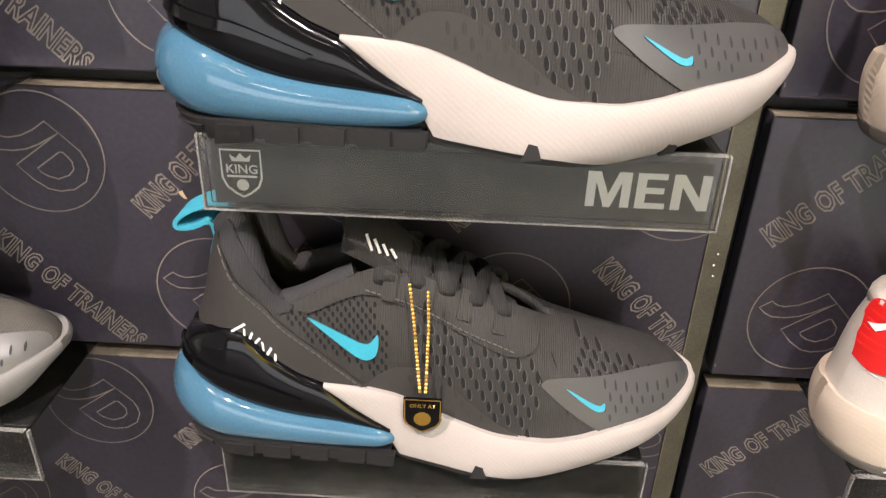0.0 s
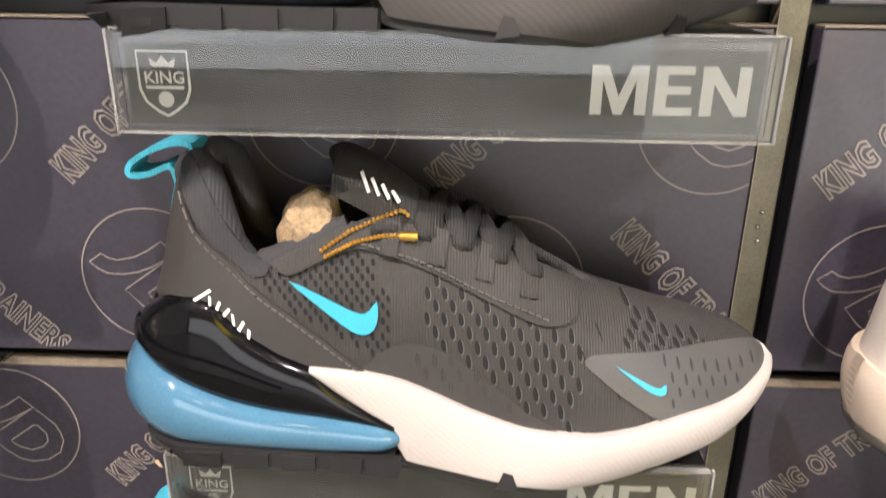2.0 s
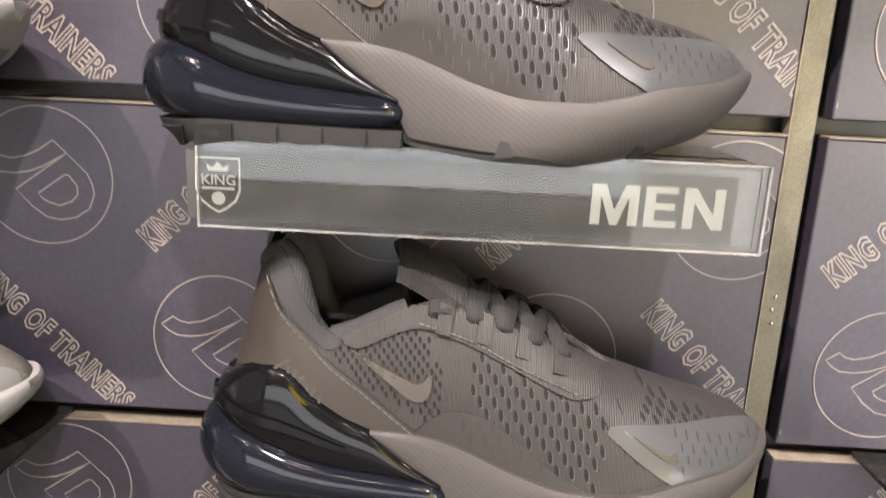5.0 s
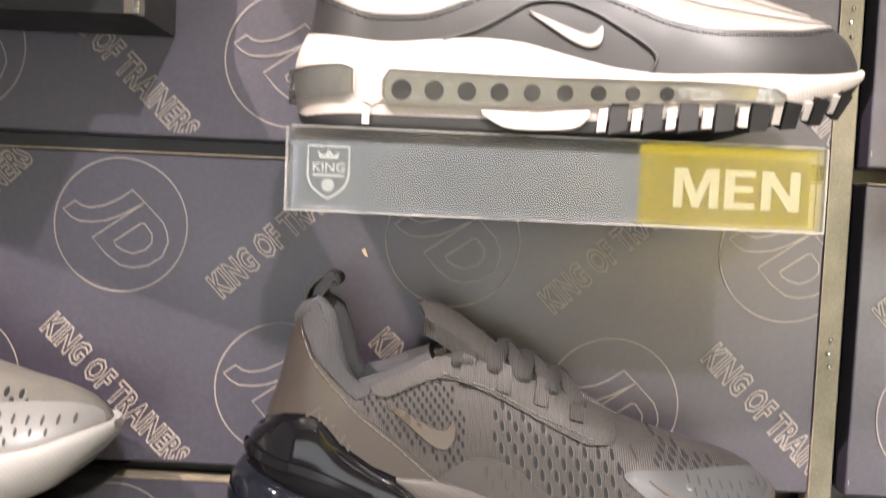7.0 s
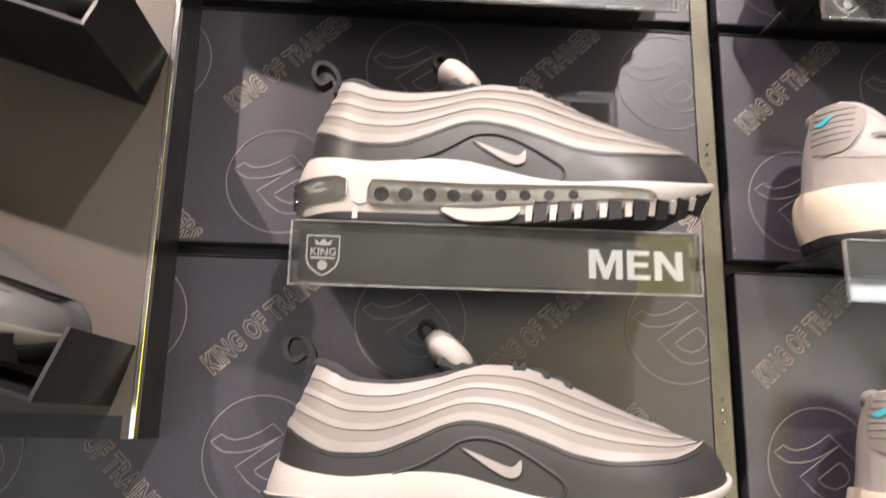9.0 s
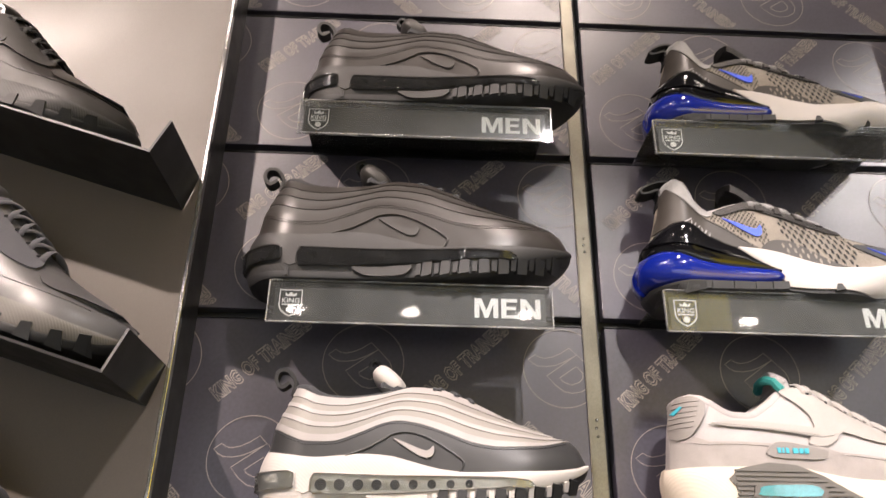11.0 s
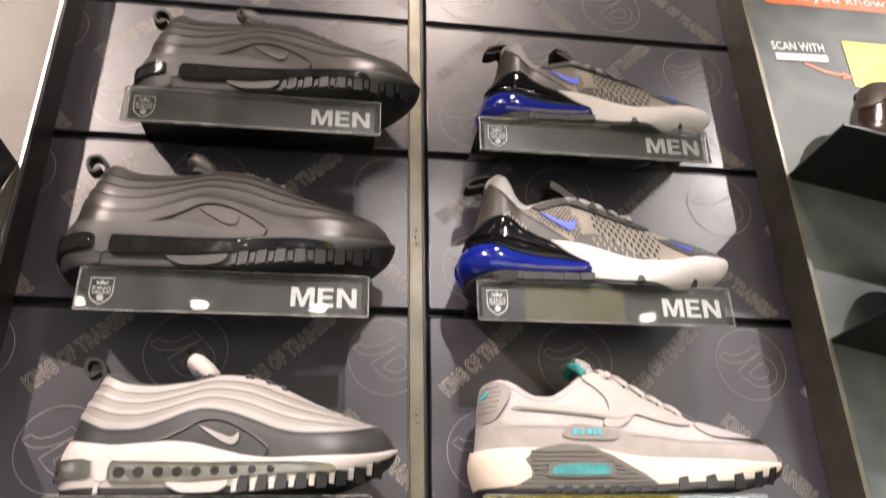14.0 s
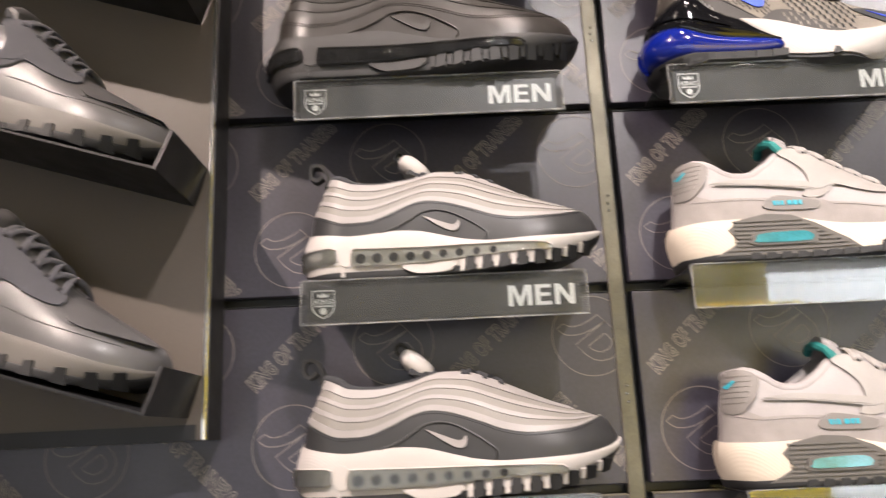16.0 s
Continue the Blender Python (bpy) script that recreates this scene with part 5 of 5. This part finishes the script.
teal = classic("pale grey leather runner with teal air window", PALE_LEATHER, MID_LEATHER, PALE_SUEDE, CREAM_FOAM, STONE_RUBBER, TEAL_AIR, RIB_GREY, TEAL, BLACK_RUBBER, PALE_LEATHER, MID_LEATHER, ON, inner=TEAL_LINING)
place(teal, put(0.219, 5, 0.985))
copy_thing(teal, put(0.239, 4, 0.985))
redtab = classic("off-white leather runner with a red heel patch", OFF_WHITE, OFF_WHITE, OFF_WHITE, CREAM_FOAM, OFF_WHITE, RED, RED, WHITE_INK, STONE_RUBBER, OFF_WHITE, OFF_WHITE, ON, ribs=False)
place(redtab, put(0.238, 0, 1.0))
copy_thing(redtab, put(0.214, 1, 1.0))
ash = runner("pale grey knit runner with a white midsole", ASH_KNIT, STEEL_LEATHER, STEEL_FOAM, STEEL_FOAM, ASH_FOAM, STEEL_LEATHER, ASH_KNIT, ASH_FILM, LINING, ASH_KNIT, STEEL_LEATHER, ON, sole=STEEL_FOAM, badge=None)
place(ash, put(-0.535, 0, 1.0))
for n, x in ((1, -0.55), (2, -0.54), (3, -0.53)):
    copy_thing(ash, put(x, n, 1.0))


# ---- stepped display cases ----
def tray(parent, m, x0, x1):
    """A sloping bent-steel tray whose low end is turned up as a stop; m sets its slope and place."""
    t = boxed("tray", (x0, x1, -0.155, -0.048, 0, 0.0022), BLACK_STEEL, parent, "sloping black bent-steel tray")
    t.matrix_basis = m
    bm = bmesh.new()
    e = 0.0011
    f = [(-0.155, 0), (-0.050, 0), (-0.050, 0.039), (-0.148, 0.039)]
    a = [bm.verts.new((x1 - e, y, zz)) for y, zz in f]
    b = [bm.verts.new((x1 + e, y, zz)) for y, zz in f]
    bm.faces.new(a), bm.faces.new(b[::-1])
    for k in range(4):
        bm.faces.new((a[k], b[k], b[(k + 1) % 4], a[(k + 1) % 4]))
    bmesh.ops.recalc_face_normals(bm, faces=bm.faces)
    part("end_plate", bm, BLACK_STEEL, t, "upturned tray end", smooth=False)
    return t


case = empty("display_case", "taupe display case with chrome edge and black trays", "display case")
boxed("case_body", (-1.05, -0.219, -0.045, 0.0, 1.458, 3.0), BLACK_STEEL, case, "black case sides")
boxed("board", (-1.045, -0.226, -0.0475, -0.0445, 1.470, 2.995), TAUPE, case, "taupe back board")
boxed("chrome_edge", (-0.2222, -0.2185, -0.052, -0.0445, 1.458, 3.0), CHROME, case, "bright chrome edge strip", 0.0006)
boxed("side_strip", (-0.227, -0.2226, -0.0505, -0.044, 1.458, 3.0), TAUPE, case)
boxed("bottom_rail", (-1.045, -0.2225, -0.050, -0.044, 1.458, 1.472), BLACK_STEEL, case)
for z in (1.478, 1.677, 1.872):
    tray(case, pose(-0.236, 0, z, 0, 17, 0), -0.37, 0)
bm = bmesh.new()
for x, w in ((-0.470, 0.020), (-0.440, 0.012), (-0.418, 0.026), (-0.382, 0.030)):
    f = [bm.verts.new((x + a * w + b * 0.022, -0.0486, 2.236 + (x + a * w + 0.35) * 0.10 + b * 0.085)) for a, b in ((0, 0), (1, 0), (1, 1), (0, 1))]
    bm.faces.new(f)
f = [bm.verts.new((x, -0.0487, z)) for x, z in ((-0.55, 2.205), (-0.434, 2.181), (-0.38, 2.199), (-0.266, 2.2515), (-0.335, 2.240), (-0.43, 2.222), (-0.52, 2.215))]
bm.faces.new(f)
part("header_mark", bm, WHITE_INK, case, "white sloping bars over a long tick", smooth=False)

IN_CASE = "sneakers in the display cases"
steel = classic("steel-grey leather runner standing in a black tray", STEEL_LEATHER, STEEL_SUEDE, STEEL_LEATHER, STEEL_FOAM, STEEL_FOAM, STEEL_FOAM, STEEL_SUEDE, STEEL_SUEDE, BLACK_RUBBER, LINING, STEEL_SUEDE, IN_CASE, heel_tab=STEEL_SUEDE)
place(steel, pose(-0.236, -0.098, 1.478, 0, 17, 0) @ pose(-0.304, 0, 0.0026))
copy_thing(steel, pose(-0.236, -0.098, 1.677, 0, 17, 0) @ pose(-0.304, 0, 0.0026))
jetcase = classic("black leather runner standing in a black tray", BLACK_STRIPE, BLACK_LEATHER, BLACK_LEATHER, BLACK_FOAM, BLACK_FOAM, BLACK_FOAM, BLACK_LEATHER, BLACK_LEATHER, BLACK_RUBBER, LINING, BLACK_WEB, IN_CASE, ribs=False, heel_tab=BLACK_LEATHER)
place(jetcase, pose(-0.236, -0.098, 1.872, 0, 17, 0) @ pose(-0.345, 0, 0.0026))

# printed case on the other side
MURAL = bpy.data.materials.new("sage_printed_board")
MURAL.use_nodes = True
nt = MURAL.node_tree
tc = nt.nodes.new("ShaderNodeTexCoord").outputs["Object"]
v = nt.nodes.new("ShaderNodeTexVoronoi")
v.feature, v.inputs["Scale"].default_value = "DISTANCE_TO_EDGE", 11
nt.links.new(tc, v.inputs["Vector"])
r = nt.nodes.new("ShaderNodeValToRGB")
r.color_ramp.elements[0].color, r.color_ramp.elements[1].color = (0.085, 0.10, 0.095, 1), (0.052, 0.066, 0.062, 1)
r.color_ramp.elements[1].position = 0.22
nt.links.new(v.outputs[0], r.inputs[0]), nt.links.new(r.outputs[0], nt.nodes["Principled BSDF"].inputs["Base Color"])
nt.nodes["Principled BSDF"].inputs["Roughness"].default_value = 0.5
ORANGE = smooth_mat("orange_print", (0.80, 0.16, 0.04), 0.4)
SIGN_YELLOW = smooth_mat("yellow_print", (0.85, 0.70, 0.02), 0.4)
case2 = empty("display_case", "sage-green printed display case with black trays", "display case")
boxed("case_body", (0.601, 1.4, -0.045, 0.0, 1.2, 3.0), BLACK_STEEL, case2, "black case sides")
boxed("board", (0.604, 1.395, -0.0475, -0.0445, 1.2, 2.995), MURAL, case2, "sage printed board")
boxed("edge_strip", (0.5955, 0.6015, -0.053, -0.0, 1.2, 3.0), UPRIGHT, case2, "dark bronze edge strip", 0.0008)
for z in (1.747, 1.945):
    tray(case2, pose(0.6, 0, z, 0, 13, 0), 0, 0.37)
bm = bmesh.new()
pill = [(0.64 + 0.0145 * math.cos(a), 2.2275 + 0.0145 * math.sin(a)) for a in np.linspace(math.pi / 2, 1.5 * math.pi, 10)] + [(0.93 + 0.0145 * math.cos(a), 2.2275 + 0.0145 * math.sin(a)) for a in np.linspace(-math.pi / 2, math.pi / 2, 10)]
bm.faces.new([bm.verts.new((x, -0.0484, z)) for x, z in pill])
part("orange_banner", bm, ORANGE, case2, "orange rounded banner", smooth=False)
bm = bmesh.new()
add_text(bm, "what you know about", 0.642, -0.049, 2.2225, 0.235, 0.0135, centre=False)
part("white_lettering", bm, WHITE_INK, case2, "white lettering", smooth=False)
bm = bmesh.new()
add_text(bm, "SCAN WITH", 0.6235, -0.049, 2.1345, 0.073, 0.0125, centre=False, turn=0.03)
part("white_lettering", bm, WHITE_INK, case2, "white lettering", smooth=False)
bm = bmesh.new()
ribbon(bm, [(0.626, 2.1235), (0.698, 2.1255)], 0.0105, False, -0.049)
part("white_lettering", bm, WHITE_INK, case2, "white lettering", smooth=False)
bm = bmesh.new()
bm.faces.new([bm.verts.new((x, -0.049, z)) for x, z in [(0.626, 2.281), (0.634, 2.272), (0.655, 2.271), (0.69, 2.283), (0.738, 2.305), (0.69, 2.296), (0.655, 2.288), (0.638, 2.287), (0.636, 2.295)]])
part("tick_print", bm, WHITE_INK, case2, "white tick mark", smooth=False)
bm = bmesh.new()
add_text(bm, "50", 0.664, -0.049, 2.3085, 0.050, 0.0285, turn=0.12, shear=0.1)
part("number_print", bm, WHITE_INK, case2, "white printed number", smooth=False)
bm = bmesh.new()
box(bm, 0.725, 0.80, -0.0486, -0.0482, 2.085, 2.157)
part("yellow_square", bm, SIGN_YELLOW, case2, "yellow square print", smooth=False)
bm = bmesh.new()
ribbon(bm, [(0.664, 2.116), (0.69, 2.104), (0.715, 2.100)], 0.003, False, -0.0487)
f = [bm.verts.new((x, -0.0487, z)) for x, z in ((0.712, 2.106), (0.727, 2.099), (0.711, 2.094))]
bm.faces.new(f)
part("arrow_print", bm, ORANGE, case2, "orange arrow", smooth=False)
cocoa = classic("dark brown glossy leather runner in a tray", COCOA, COCOA_SUEDE, COCOA, COCOA, COCOA, MAROON_AIR, COCOA_SUEDE, COCOA_SUEDE, COCOA, LINING, COCOA, IN_CASE, ribs=False)
place(cocoa, pose(0.6, -0.100, 1.945, 0, 13, 0) @ pose(0.045, 0, 0.0026))
copy_thing(cocoa, pose(0.6, -0.100, 1.747, 0, 13, 0) @ pose(0.045, 0, 0.0026))

# ---- the rest of the shop ----
tagged(boxed("floor", (-4, 4.5, -5.5, 0.12, -0.1, 0), FLOOR), "grey polished shop floor", "floor", kind="structure")
tagged(boxed("ceiling", (-4, 4.5, -5.5, 0.12, 3.5, 3.6), CEILING), "dark shop ceiling", "ceiling", kind="structure")
opposite = bmesh.new()
for dims in ((-4, -3.4, -5.6, -5.5, 0, 3.5), (4.2, 4.5, -5.6, -5.5, 0, 3.5), (-3.4, 4.2, -5.6, -5.5, 0, 0.2), (-3.4, 4.2, -5.6, -5.5, 1.9, 3.5)):
    box(opposite, *dims)
tagged(part("wall_opposite", opposite, PLASTER, smooth=False), "pale shop wall with a wide shopfront opening", "wall", kind="structure")
tagged(boxed("backdrop", (-3.6, 4.4, -5.75, -5.7, 0.1, 2.7), DAYLIGHT), "daylight outside the shopfront", "backdrop", kind="structure")
front = tagged(boxed("window_1", (-3.4, 4.2, -5.56, -5.545, 0.2, 0.24), BLACK_STEEL), "black framed shopfront window", "window", kind="structure")
for x in (-3.37, 4.17):
    boxed("window_frame", (x - 0.03, x + 0.03, -5.57, -5.53, 0.24, 1.9), BLACK_STEEL, front)
tagged(boxed("wall_west", (-4.1, -4, -5.6, 0.12, 0, 3.5), PLASTER), "pale shop wall", "wall", kind="structure")
tagged(boxed("wall_east", (4.5, 4.6, -5.6, 0.12, 0, 3.5), PLASTER), "pale shop wall", "wall", kind="structure")
tagged(boxed("wall_flank", (-4, -1.6, 0.016, 0.12, 0, 3.5), PLASTER), "pale shop wall", "wall", kind="structure")
tagged(boxed("wall_flank", (2.0, 4.5, 0.016, 0.12, 0, 3.5), PLASTER), "pale shop wall", "wall", kind="structure")
tagged(boxed("light_box", (0.78, 1.75, -3.1, -3.0, 1.0, 2.0), YELLOW_GLOW), "glowing yellow light box sign in the shop", "sign")
tagged(boxed("light_box", (1.08, 1.6, -3.1, -3.0, 2.004, 3.0), OLIVE_GLOW), "dim yellow header panel above the light box", "sign")
# weak glowing panel added only to brighten the lower wall panels
tagged(boxed("light_box", (0.78, 1.95, -3.1, -3.0, 0.05, 0.996), FILL_GLOW), "unseen white fill panel, added under the yellow light box", "sign")
tagged(boxed("sign_column", (0.9, 1.45, -3.2, -3.105, 0, 3.5), BLACK_STEEL), "black column behind the light box", "column", kind="structure")
# added glowing panel, out of view: cool fill and reflections from the right
tagged(boxed("light_box", (2.7, 4.15, -5.48, -5.40, 0.05, 2.6), SIDE_GLOW), "large unseen white glowing panel, added for light from the right", "sign")
disc = bmesh.new()
bmesh.ops.create_cone(disc, cap_ends=True, segments=16, radius1=0.06, radius2=0.06, depth=0.03)
lamp0 = tagged(part("ceiling_lamp", disc, LAMP), "round recessed ceiling spotlight, lit", "ceiling lamp", "shop ceiling lamps")
lamp0.location = (-2.5, -1.3, 3.49)
spots = [(-2.5 + i * 0.9, -1.3) for i in range(1, 7)] + [(-2.6 + i * 0.85, -4.7) for i in range(7)]
for x, y in spots + [(-0.16, -2.5), (0.10, -2.5), (-1.4, -2.6), (-1.15, -2.6), (1.6, -2.69), (1.85, -3.39), (-2.2, -3.4), (2.9, -2.6)]:
    copy_thing(lamp0, pose(x, y, 3.49))
